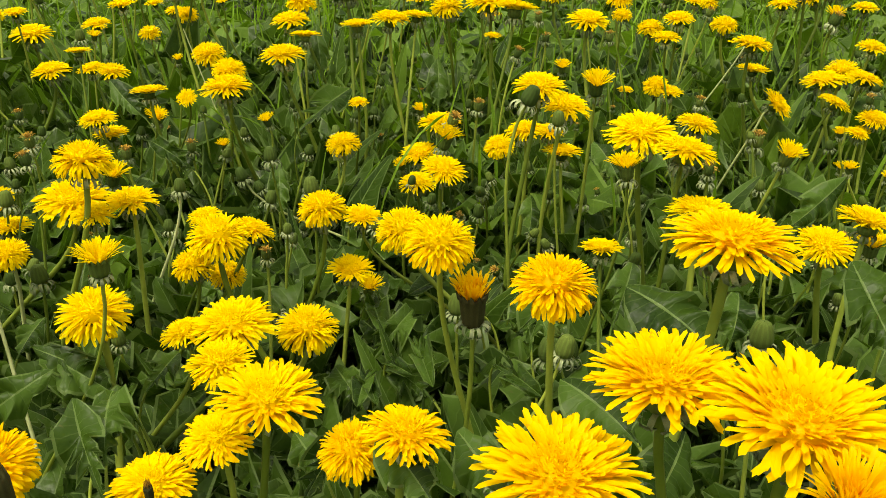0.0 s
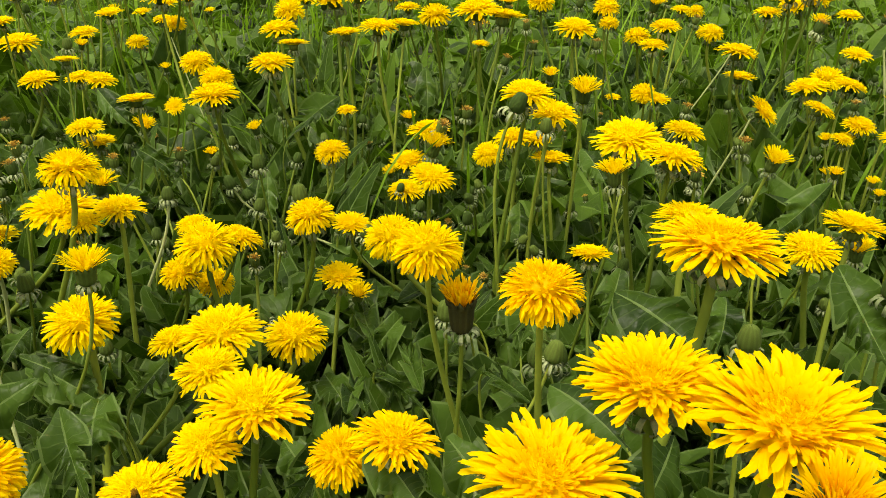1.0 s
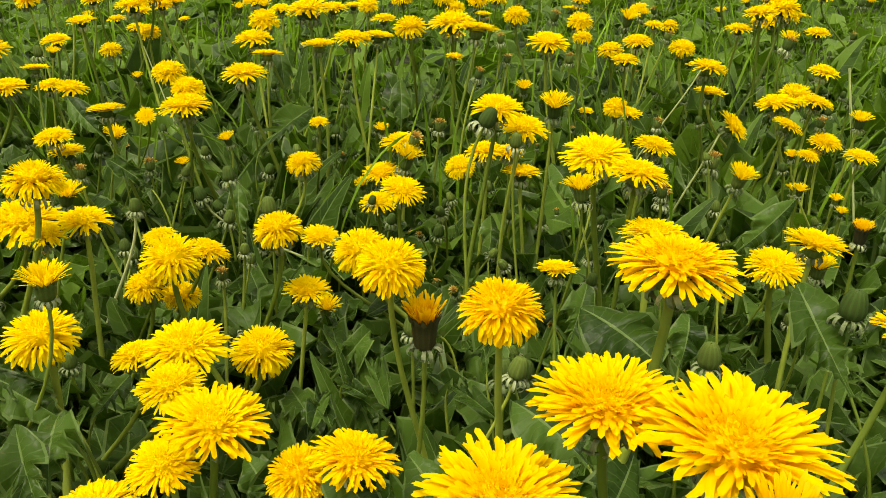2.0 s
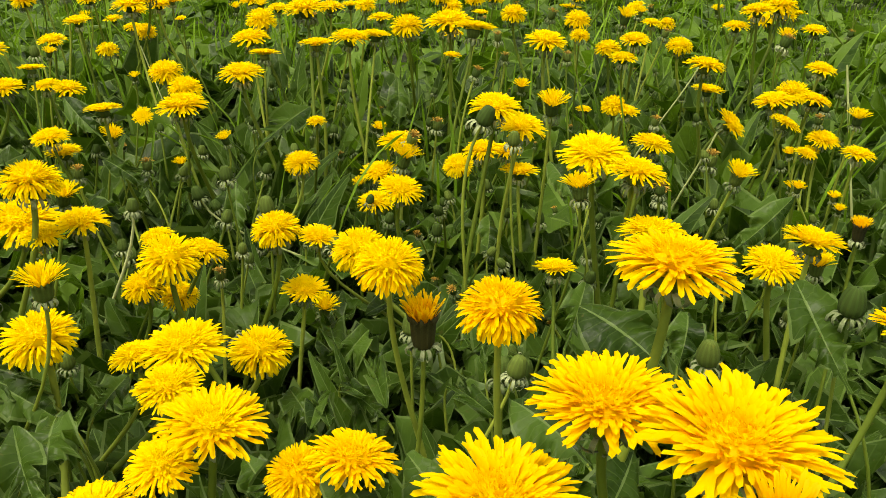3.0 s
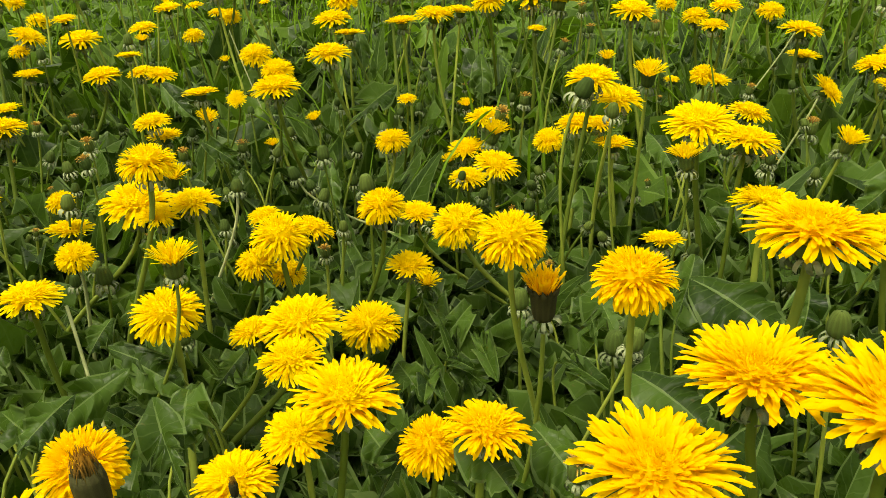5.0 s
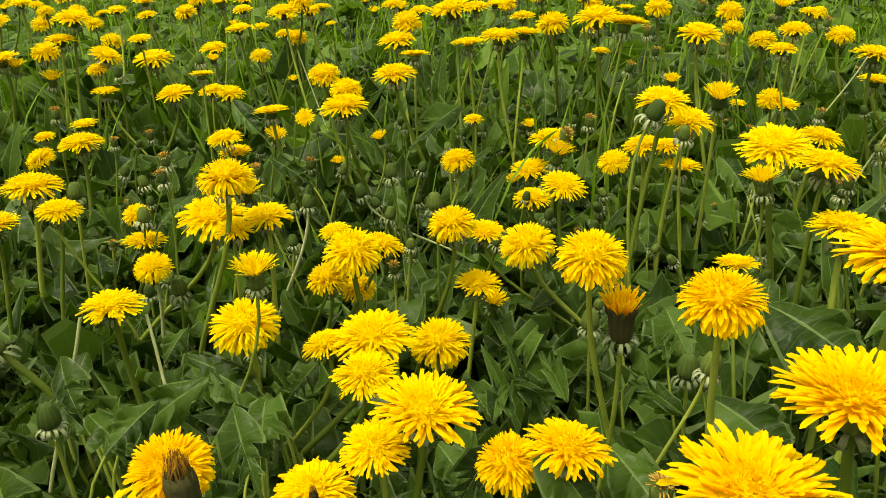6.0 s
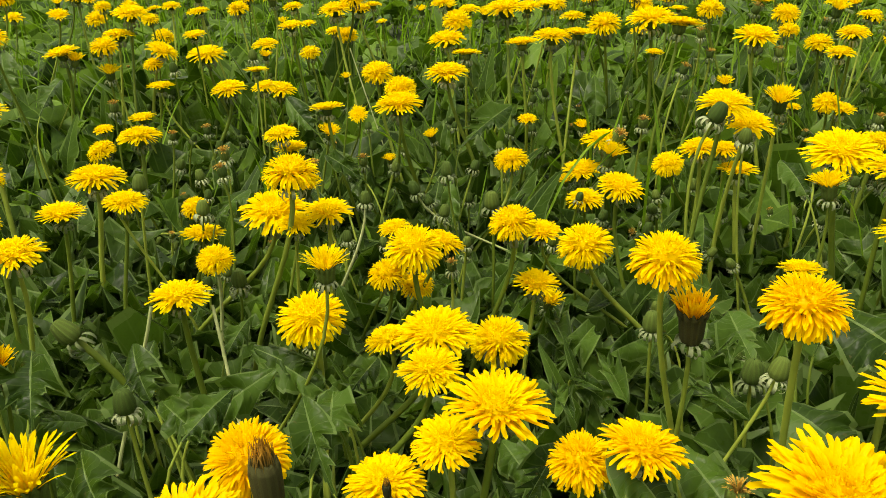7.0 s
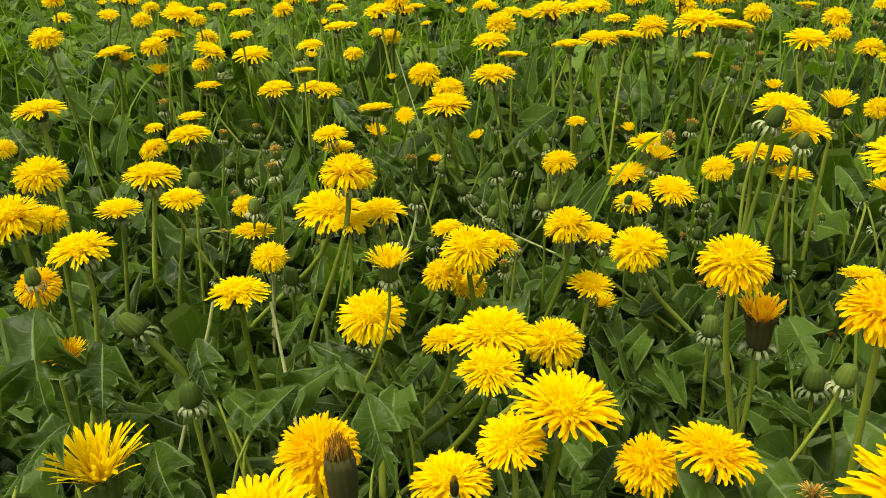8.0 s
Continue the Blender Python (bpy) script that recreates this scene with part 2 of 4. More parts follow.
def floret(rng, kind, q, az, rows, teeth=False, broad=1.0):
    count, l0, l1, e0, e1, fall, curl, r0 = HEADS[kind]
    mean = e0 + (e1 - e0) * q ** fall
    length = (l0 + (l1 - l0) * q ** (2.0 if kind in ("flat", "disc") else 0.9)) * (1 + 0.06 * rng.normal())
    wild = 1.6 if kind == "spent" else 0.62
    mean += wild * (11 - 4 * q) * rng.normal()
    bend = curl * (0.3 + 0.7 * q) * (1 + 0.35 * rng.normal())
    width = (0.038 + 0.060 * q ** 1.2) * (0.85 + 0.3 * rng.random()) * broad
    return strap(rng, length, width, mean + bend * 0.5, mean - bend * 0.7, az, r0 * math.sqrt(q), 0.05 * (1 - q), rows, teeth=teeth)


HEAD_CACHE = {}


def head_mesh(kind, variant, level):
    """Florets of a head about one unit wide. level 0: all but the rim, for a near head; 1: whole; 2 and 3: whole and lighter, for far ones."""
    key = (kind, variant, level)
    if key not in HEAD_CACHE:
        rng = np.random.default_rng(1000 * level + 17 * variant + sum(map(ord, kind)))
        soup = Soup()
        count = int(HEADS[kind][0] * (1.0, 1.0, 0.6, 0.35)[level])
        for i in range(count):
            q = (i + 0.5) / count
            if level == 0 and q > RIM:
                break
            soup.grid(*floret(rng, kind, q, i * 2.39996 + 0.1 * rng.normal(), (5, 4, 3, 3)[level], False, (1.05, 1.0, 1.45, 1.9)[level]))
        if kind in CORES:
            wide, high = CORES[kind]
            prof = [(wide * math.cos(t) * (1 if t > 0 else 0.75), high * math.sin(t)) for t in (-0.35, 0.0, 0.3, 0.6, 0.95, 1.25, 1.5)]
            pts, uv = turned(prof, 24)
            pts *= 1 + 0.05 * rng.normal(size=pts.shape[:2])[..., None]
            pts[:, -1] = pts[:, 0]
            uv[..., 0] = 0.55
            soup.grid(pts, uv)
        HEAD_CACHE[key] = soup.mesh(kind + "_florets", True, WIDE[kind])
    return HEAD_CACHE[key]


def proportions(kind):
    """The scale that makes a head one unit wide, and how far the root of its florets lies under its middle."""
    rng = np.random.default_rng(2)
    pts = np.concatenate([floret(rng, kind, (i + 0.5) / 150, i * 2.4, 4)[0].reshape(-1, 3) for i in range(150)])
    wide = 0.48 / np.percentile(np.hypot(pts[:, 0], pts[:, 1]), 97.5)
    low, high = np.percentile(pts[:, 2], (1, 99))
    return float(wide), float((low + high) / 2 * wide)


WIDE, SINK = {}, {"bud": 0.45}
for kind in HEADS:
    WIDE[kind], SINK[kind] = proportions(kind)
CALYX_WIDTH = {"flat": 0.30, "disc": 0.30, "dome": 0.34, "half": 0.38, "closed": 0.60, "closedtall": 1.06, "spent": 0.66, "bud": 1.0}


def petal_meshes(kind, step):
    """Six alike petals of one step of the rim, lying along x."""
    key = (kind, step)
    if key not in NEAR_PETALS:
        made = []
        for k in range(6):
            rng = np.random.default_rng(50 + k + 10 * step + sum(map(ord, kind)))
            soup = Soup()
            soup.grid(*floret(rng, kind, RIM + (1 - RIM) * (step + 0.5) / 3, 0.0, 6, True, 1.08))
            made.append(soup.mesh("petal", True, WIDE[kind]))
        NEAR_PETALS[key] = made
    return NEAR_PETALS[key]


CUPS = {}


TALL = {"closed": 0.95, "closedtall": 2.0, "spent": 0.95, "half": 0.95, "bud": 1.35}


def calyx_mesh(kind, variant):
    """Green cup under the florets, one unit wide: fluted by its upright scales, whose points stand round the rim."""
    key = ("cup", kind, variant)
    if key not in CUPS:
        tall = TALL.get(kind, 0.85)
        soup = Soup()
        if kind == "bud":
            prof = [(0.14, -0.12), (0.36, 0.00), (0.48, 0.18), (0.50, 0.40), (0.46, 0.66), (0.40, 0.88), (0.31, 1.06), (0.18, 1.17), (0.03, 1.19)]
        else:
            flare = {"closed": 0.64, "closedtall": 0.42, "spent": 0.46, "half": 0.62}.get(kind, 0.74)
            prof = [(0.13, -0.95 * tall), (0.30, -0.88 * tall), (0.45, -0.70 * tall), (0.49, -0.42 * tall), (0.50, -0.10 * tall), (flare, 0.20 if kind in TALL else 0.0), (0.36, 0.10 if kind in TALL else -0.04), (0.05, 0.04)]
        if kind == "closed":
            prof = [(0.13, -1.26), (0.28, -1.18), (0.39, -0.98), (0.43, -0.60), (0.47, -0.10), (0.60, 0.22), (0.40, 0.10), (0.05, 0.04)]
        pts, uv = turned(prof, 24)
        turn = np.arange(25) * 2 * math.pi / 24
        for i in range(1, len(prof) - 2):
            pts[i, :, :2] *= (1 + 0.06 * np.cos(turn * 12))[:, None]
        if kind != "bud":
            pts[5, :, 2] += (0.06 if kind == "closedtall" else 0.20 if kind in TALL else 0.08) * (np.cos(turn * 12) - 0.2)
        else:
            pts[6, :, 2] += 0.04 * np.cos(turn * 12)
        soup.grid(pts, uv)
        CUPS[key] = soup.mesh("calyx")
    return CUPS[key]


def bract_points(rng, az, kind, rows=7):
    low = -0.05 if kind == "bud" else (-1.14 if kind == "closed" else -0.88 * TALL.get(kind, 0.85))
    pts, uv = strap(rng, (0.75 if kind in ("bud", "spent") else 0.60) + 0.35 * rng.random(), 0.19, 25 + 18 * rng.normal(), -150 - 60 * rng.random(), az, 0.28, low, rows, 1.0, 0.15, False)
    # the roots of neighbouring bracts meet in one ring
    for j, x in enumerate((-1, 0, 1)):
        t = az + x * math.pi / 12
        pts[0, j] = 0.28 * math.cos(t), 0.28 * math.sin(t), low
    return pts, uv


def bracts_mesh(kind, variant):
    """The ring of outer scales under the cup, bent back and curled, grown together at the root."""
    key = ("bracts", kind, variant)
    if key not in CUPS:
        rng = np.random.default_rng(70 + variant)
        soup = Soup()
        for k in range(12):
            soup.grid(*bract_points(rng, 2 * math.pi * k / 12, kind))
        me = soup.mesh("bracts")
        bm = bmesh.new()
        bm.from_mesh(me)
        bmesh.ops.remove_doubles(bm, verts=bm.verts, dist=0.002)
        bm.to_mesh(me)
        bm.free()
        CUPS[key] = me
    return CUPS[key]


def single_bracts(kind):
    key = ("single", kind)
    if key not in CUPS:
        made = []
        for k in range(5):
            soup = Soup()
            soup.grid(*bract_points(np.random.default_rng(170 + k), 0.0, kind))
            made.append(soup.mesh("bract"))
        CUPS[key] = made
    return CUPS[key]


def stem_mesh(start, end, top_dir, rng, r_base, r_top, sag=0.0):
    """A hollow flower stalk: a tapered, slightly curving tube from start to end that meets the head along top_dir."""
    p0, p3 = np.array(start), np.array(end)
    span = np.linalg.norm(p3 - p0)
    p2 = p3 - np.array(top_dir) * span * 0.30
    p1 = p0 + np.array([0.06 * rng.normal(), 0.06 * rng.normal(), 0.34 - sag]) * span + (p3 - p0) * 0.08
    rows, sides = 12, 8
    pts, uv = np.zeros((rows, sides + 1, 3)), np.zeros((rows, sides + 1, 2))
    for i, s in enumerate(np.linspace(0, 1, rows)):
        c = (1 - s) ** 3 * p0 + 3 * (1 - s) ** 2 * s * p1 + 3 * (1 - s) * s * s * p2 + s ** 3 * p3
        d = 3 * (1 - s) ** 2 * (p1 - p0) + 6 * (1 - s) * s * (p2 - p1) + 3 * s * s * (p3 - p2)
        d = d / np.linalg.norm(d)
        a = np.cross(d, (0.3, 1, 0.1))
        a /= np.linalg.norm(a)
        b = np.cross(d, a)
        r = r_base + (r_top - r_base) * s
        for j in range(sides + 1):
            t = 2 * math.pi * j / sides
            pts[i, j] = c + (a * math.cos(t) + b * math.sin(t)) * r * (1 + 0.06 * math.sin(3 * t + 9 * s))
            uv[i, j] = s, 0.5
    soup = Soup()
    soup.grid(pts, uv)
    return soup.mesh("stem")


class Joined:
    """Gathers many small plants that nobody would count into one mesh of kind stuff."""

    def __init__(self):
        self.v, self.f, self.uv, self.slot, self.materials, self.count = [], [], [], [], [], 0

    def add(self, me, m, material):
        n = len(me.vertices)
        co = np.empty(n * 3, dtype=np.float32)
        me.vertices.foreach_get("co", co)
        m = np.array(m)
        self.v.append(co.reshape(-1, 3) @ m[:3, :3].T + m[:3, 3])
        corner, uv = np.empty(len(me.loops), dtype=np.int32), np.empty(len(me.loops) * 2, dtype=np.float32)
        me.loops.foreach_get("vertex_index", corner)
        me.uv_layers[0].data.foreach_get("uv", uv)
        each = np.zeros((n, 2), dtype=np.float32)
        each[corner] = uv.reshape(-1, 2)
        self.uv.append(each)
        if material not in self.materials:
            self.materials.append(material)
        k = self.materials.index(material)
        for p in me.polygons:
            self.f.append([self.count + q for q in p.vertices])
            self.slot.append(k)
        self.count += n

    def finish(self, name, label, category):
        me = mesh_of(name, np.concatenate(self.v), self.f, np.concatenate(self.uv))
        for material in self.materials:
            me.materials.append(material)
        me.polygons.foreach_set("material_index", self.slot)
        return tagged(new(name, me), label, category, "", "stuff")


LABELS = {
    "flat": ("open yellow dandelion with spread petals on green stalk", "dandelion"),
    "disc": ("yellow dandelion with slightly drooping petals on green stalk", "dandelion"),
    "dome": ("full domed yellow dandelion on green hollow stalk", "dandelion"),
    "half": ("half-open yellow dandelion with upright petals", "dandelion"),
    "fading": ("fading orange-yellow dandelion with ragged upright petals", "dandelion"),
    "closed": ("closing dandelion, orange tips above dark green cup", "dandelion"),
    "closedtall": ("tightly closed faded dandelion head with brown streaks", "dandelion"),
    "spent": ("withered brown-yellow dandelion head on thin stalk", "dandelion"),
    "bud": ("green dandelion bud with curled pale bracts", "dandelion bud"),
}
planted = [0]


def dandelion(kind, x, y, z, width, side=0.0, toward=0.0, foot=None, pale=False, into=None, tone=None):
    """A dandelion whose head has its middle at x, y, z; side and toward lean the head to +x and to -y. foot: where the stalk leaves the ground."""
    k = planted[0]
    planted[0] += 1
    rng = np.random.default_rng(400 + k)
    variant = k % (5 if kind in ("flat", "disc", "dome") else 3)
    stray = 0.015 if y < 0.5 else 0.05
    axis = Vector((side + stray * rng.normal(), -toward + stray * rng.normal(), 1.0)).normalized()
    rooted = foot is not None
    if foot is None:
        spread = 0.010 if kind == "bud" else 0.022 + 0.018 * min(1.0, max(0.0, y - 0.45))
        foot = (x - side * 0.05 + spread * rng.normal(), y + toward * 0.04 + spread * rng.normal())
    base = Vector((foot[0], foot[1], ground_height(*foot) - 0.004))
    thing = None
    if into is None:
        thing = new("dandelion_bud" if kind == "bud" else "dandelion")
        thing.empty_display_size = 0.01
        thing.matrix_basis = Matrix.Translation(base)
        label, category = LABELS["fading" if tone == CLOSING else kind]
        tagged(thing, label, category, "dandelion buds" if kind == "bud" else "dandelions in the meadow")

    def grown(name, me, material, m=Matrix(), words="", own=False):
        if into is None:
            return part(name, me, material, thing, m, words, own)
        return into.add(me, Matrix.Translation(base) @ m, material)

    turn = axis.to_track_quat("Z", "Y").to_matrix().to_4x4() @ pose(0, 0, 0, 0, 0, 360 * rng.random())
    root = Vector((x, y, z)) - axis * width * SINK[kind] - base
    cup = CALYX_WIDTH[kind] * width
    at = Matrix.Translation(root) @ turn
    neck = root - axis * cup * (0.10 if kind == "bud" else 0.92 * TALL.get(kind, 0.85))
    r_top = min(0.0018, max(0.0010, 0.043 * width, 0.0019 if kind == "bud" and rooted and not pale and y < 0.5 else 0.0)) * (0.85 + 0.3 * rng.random())
    grown("stem", stem_mesh((0, 0, 0), neck, axis, rng, r_top * 1.25, r_top), PALE_STEM if pale else STEM)
    dist = math.hypot(x, y, 0.36 - z)
    close = dist < 0.40 and into is None
    calyx = grown("calyx", calyx_mesh(kind, variant), DARK_CALYX if kind in ("closed", "closedtall") else CALYX, at @ Matrix.Scale(cup, 4))
    if close:
        alike = single_bracts(kind)
        for i in range(12):
            part("bract", alike[int(rng.integers(5))], BRACT, calyx, pose(0, 0, 0, 0, 0, 30 * (i + 0.2 * rng.normal())))
    else:
        grown("bract_collar", bracts_mesh(kind, variant), BRACT, at @ Matrix.Scale(cup * (1.12 if y > 0.45 else 1.0), 4), "pale curled-back bracts")
    if kind == "bud":
        return thing
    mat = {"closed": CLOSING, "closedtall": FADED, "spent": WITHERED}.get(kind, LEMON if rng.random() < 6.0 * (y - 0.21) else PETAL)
    mat = tone or mat
    near = close and kind in ("flat", "disc", "dome")
    level = 0 if near else (1 if dist < 0.95 else 2 if into is None else 3)
    grow = at @ Matrix.Diagonal((width, width, width * {"disc": 0.74, "flat": 0.74, "closed": 0.74, "dome": 0.97 if y < 0.35 else 0.83}.get(kind, 0.95) * (0.92 + 0.18 * rng.random()), 1))
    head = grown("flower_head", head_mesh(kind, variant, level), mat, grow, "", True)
    if near:
        count = round(1.05 * HEADS[kind][0] * (1 - RIM) / 3)
        for step in range(3):
            alike = petal_meshes(kind, step)
            for i in range(count):
                part("petal", alike[int(rng.integers(6))], mat, head, pose(0, 0, 0, 3 * rng.normal(), 4 * rng.normal(), 360 * (i + 0.3 * rng.normal()) / count))
    return thing


# ---- ground: one sheet to the horizon ----
steps = np.concatenate([-np.geomspace(80, 2.2, 22), np.linspace(-2.0, 3.4, 110), np.geomspace(3.7, 80, 24)])
gx, gy = np.meshgrid(steps, steps)
gz = np.array([ground_height(a, b) for a, b in zip(gx.ravel(), gy.ravel())])
gcount = len(steps)
gfaces = [(i * gcount + j, i * gcount + j + 1, (i + 1) * gcount + j + 1, (i + 1) * gcount + j) for i in range(gcount - 1) for j in range(gcount - 1)]
ground_mesh = mesh_of("ground", np.stack([gx.ravel(), gy.ravel(), gz], 1), gfaces)
ground_mesh.materials.append(SOIL)
tagged(new("ground", ground_mesh), "dark brown mossy soil of a dandelion meadow", "ground", "", "structure")


# ---- leaves ----
def lobe_line(rng, lobes, depth, fine):
    """One side of a toothed leaf: where its teeth and the cuts between them lie along it, and how far each reaches."""
    offs = (0.0, 0.13, 0.52, 0.93) if fine else (0.0, 0.5, 0.94)
    cuts = np.cumsum(0.7 + 0.8 * rng.random(lobes))
    cuts = 0.18 + 0.46 * np.concatenate([[0], cuts / cuts[-1]])
    line = [(0.0, 1.0), (0.16, 1.0)]
    for k in range(lobes):
        reach, cut = 0.62 + 0.68 * rng.random(), depth * (0.75 + 0.4 * rng.random())
        for o in offs:
            full = 1 - min(cut, 0.93) * min(1.0, o * 1.25) ** 0.75
            line.append((cuts[k] + (cuts[k + 1] - cuts[k]) * o, full * (reach if o < 0.3 else 1.0)))
    return line + [(0.645, 1.0), (1.0, 1.0)]


def leaf_points(rng, length, width, lobes, depth, rise, droop, fold=0.35, fine=True, cols=5, sweep=0.55, curl=0.5, twist=0.7):
    """A dandelion leaf: a stalk, then lobes that point back towards the root and a larger end lobe. Lies along x, arching from rise to droop degrees."""
    one = lobe_line(rng, lobes, depth, fine)
    two = lobe_line(rng, lobes, depth, fine) if fine else one
    ends = (0.08, 0.70, 0.80, 0.90, 0.96) if fine else (0.08, 0.82)
    u = np.array(sorted({round(q, 4) for q, _ in one + two} | set(ends)))
    env = np.interp(u, [0, 0.16, 0.3, 0.5, 0.62, 0.645, 0.70, 0.80, 0.90, 0.96, 1.0], [0.07, 0.08, 0.52, 0.78, 0.92, 1.0, 0.94, 0.76, 0.47, 0.23, 0.0])
    halves = [width / 2 * env * np.interp(u, [q for q, _ in line], [c for _, c in line]) for line in (one, two)]
    s = np.linspace(0, 1, 40)
    e = np.radians(rise + (droop - rise) * s ** 1.2)
    sx = np.concatenate([[0], np.cumsum(np.cos(e[:-1]))]) * length / 39
    sz = np.concatenate([[0], np.cumsum(np.sin(e[:-1]))]) * length / 39
    cx, cz, ce = np.interp(u, s, sx), np.interp(u, s, sz), np.interp(u, s, e)
    yaw = 0.16 * rng.normal()
    wave, ph, roll = 6 + 6 * rng.random(), rng.random() * 6.3, twist * rng.normal()
    ripple, ph2 = 34 + 22 * rng.random(), rng.random() * 6.3
    pts, uv = np.zeros((len(u), cols, 3)), np.zeros((len(u), cols, 2))
    for j, v in enumerate(np.linspace(-1, 1, cols)):
        h = halves[0] if v < 0 else halves[1]
        back = sweep * h * abs(v) ** 1.5 * (u > 0.17) * np.interp(u, [0.66, 1.0], [1.0, 0.0])
        lift = fold * h * abs(v) - 0.35 * h * v * v + curl * h * v * v * np.sin(wave * u * 3 + ph + 2 * v)
        lift += 0.45 * curl * h * abs(v) ** 1.5 * np.sin(ripple * u + ph2 + 2.6 * v)
        tw = roll * u
        pts[:, j, 0] = cx - back * np.cos(ce) - lift * np.sin(ce)
        pts[:, j, 1] = v * h * np.cos(tw) + yaw * length * u * u
        pts[:, j, 2] = cz - back * np.sin(ce) + lift * np.cos(ce) + v * h * np.sin(tw)
        uv[:, j, 0], uv[:, j, 1] = u, v
    return pts, uv


def leaf_set(cols, material):
    made = []
    for i in range(24):
        lrng = np.random.default_rng(90 + i)
        soup = Soup()
        if i % 6 == 0:      # young, nearly uncut leaves stand upright
            soup.grid(*leaf_points(lrng, 1.0, 0.16, 3, 0.16, 66 + 16 * lrng.random(), 20 + 40 * lrng.random(), 0.3, cols=cols, curl=0.25), True)
        else:
            soup.grid(*leaf_points(lrng, 1.0, 0.25 + 0.12 * lrng.random(), 3 + i % 3, 0.78 + 0.17 * lrng.random(), 40 + 36 * lrng.random(), -45 + 85 * lrng.random(), 0.3 + 0.7 * lrng.random(), cols=cols, sweep=0.5 + 0.5 * lrng.random(), curl=0.8 + 0.7 * lrng.random()), True)
        made.append(soup.mesh("leaf"))
        made[-1].materials.append(material)
    return made


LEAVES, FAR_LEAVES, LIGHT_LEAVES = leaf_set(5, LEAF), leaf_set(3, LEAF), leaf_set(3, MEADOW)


def leaf_at(parent, rng, m, far_lit=False, far=False):
    return part("leaf", (LIGHT_LEAVES if far_lit else FAR_LEAVES if far else LEAVES)[int(rng.integers(len(LEAVES)))], LEAF, parent, m)


def rosette(x, y, count, size, rng):
    """A dandelion's tuft of leaves, all from one root."""
    thing = new("leaf_rosette")
    thing.empty_display_size = 0.01
    thing.matrix_basis = Matrix.Translation((x, y, ground_height(x, y) - 0.003))
    turn = rng.random() * 360
    # lighter leaves grow likelier with distance: brighter light further off, painted as leaf colour
    far_lit = rng.random() < 0.8 * (y - 0.5)
    tagged(thing, ("light" if far_lit else "dark") + " green toothed dandelion leaves in a tuft", "leaf rosette", "leaf rosettes")
    for k in range(count):
        s = size * (0.6 + 0.65 * rng.random())
        a = turn + 360 * (k + 0.5 * rng.normal()) / count
        leaf_at(thing, rng, pose(0, 0, 0, 22 * rng.normal(), -20 * rng.random() + 8, a) @ Matrix.Diagonal((s, s * (0.75 + 0.5 * rng.random()), s, 1)), far_lit, y > 0.62)
    return thing


def in_view(x, y, margin):
    """Whether a spot lies in the stretch of meadow in front of the path."""
    return y > -0.10 and -0.62 * max(y, 0.0) - 0.12 * y - margin < x + 0.04 < 0.58 * max(y, 0.0) + margin


rrng = np.random.default_rng(5)
STEP = 0.080
for iy in range(-1, 21):
    for ix in range(-18, 16):
        px = (ix + 0.5 * (iy % 2)) * STEP + 0.026 * rrng.normal()
        py = iy * STEP + 0.026 * rrng.normal()
        if not in_view(px, py, 0.10) or py > 1.32:
            continue
        rosette(px, py, int(rrng.integers(10, 15)), 0.060 + 0.040 * rrng.random() + 0.018 * min(py, 1.0) + 0.06 * min(0.7, max(0.0, py - 0.5)), rrng)

SHAPES = {}
for style, (lobes, cut_depth, fold) in {"entire": (3, 0.06, 0.2), "toothed": (3, 0.36, 0.3), "lobed": (3, 0.80, 0.45)}.items():
    SHAPES[style] = []
    for k in range(4):
        soup = Soup()
        soup.grid(*leaf_points(np.random.default_rng(len(style) + 31 * k), 1.0, 1.0, lobes, cut_depth, 12 + 6 * k, -14 - 8 * k, fold, sweep=0.4, curl=0.25 + 0.10 * k, cols=7, twist=0.12), True)
        SHAPES[style].append(soup.mesh("leaf"))
        SHAPES[style][-1].materials.append(LEAF)


def big_leaf(style, root, tip, width):
    """A single large leaf from root to tip on a stalk that comes out of the ground."""
    root, tip = Vector(root), Vector(tip)
    root = root - (tip - root) * 0.15
    root.z = max(root.z, 0.012)
    along = tip - root
    length = along.length
    foot = Vector((root.x - along.x * 0.15, root.y + 0.004, 0))
    foot.z = ground_height(foot.x, foot.y) - 0.003
    x = along.normalized()
    up = Vector((0, -0.75, 0.65))
    z = (up - x * up.dot(x)).normalized()
    y = z.cross(x)
    thing = new("dandelion_leaf")
    thing.empty_display_size = 0.01
    thing.matrix_basis = Matrix.Translation(foot)
    words = {"entire": "broad smooth-edged dark green leaf", "toothed": "broad toothed dark green dandelion leaf", "lobed": "deeply lobed green dandelion leaf"}
    tagged(thing, words[style], "leaf", "large leaves")
    turn = Matrix((x, y, z)).transposed().to_4x4()
    part("blade", SHAPES[style][int(abs(tip.x + tip.y) * 1000) % 4], LEAF, thing, Matrix.Translation(root - foot) @ turn @ Matrix.Diagonal((length, width, (length + width) / 2, 1)))
    part("stalk", stem_mesh((0, 0, 0), root - foot + x * length * 0.04, (x + Vector((0, 0, 0.5))).normalized(), np.random.default_rng(3), 0.0012, 0.0007), STEM, thing)
    return thing


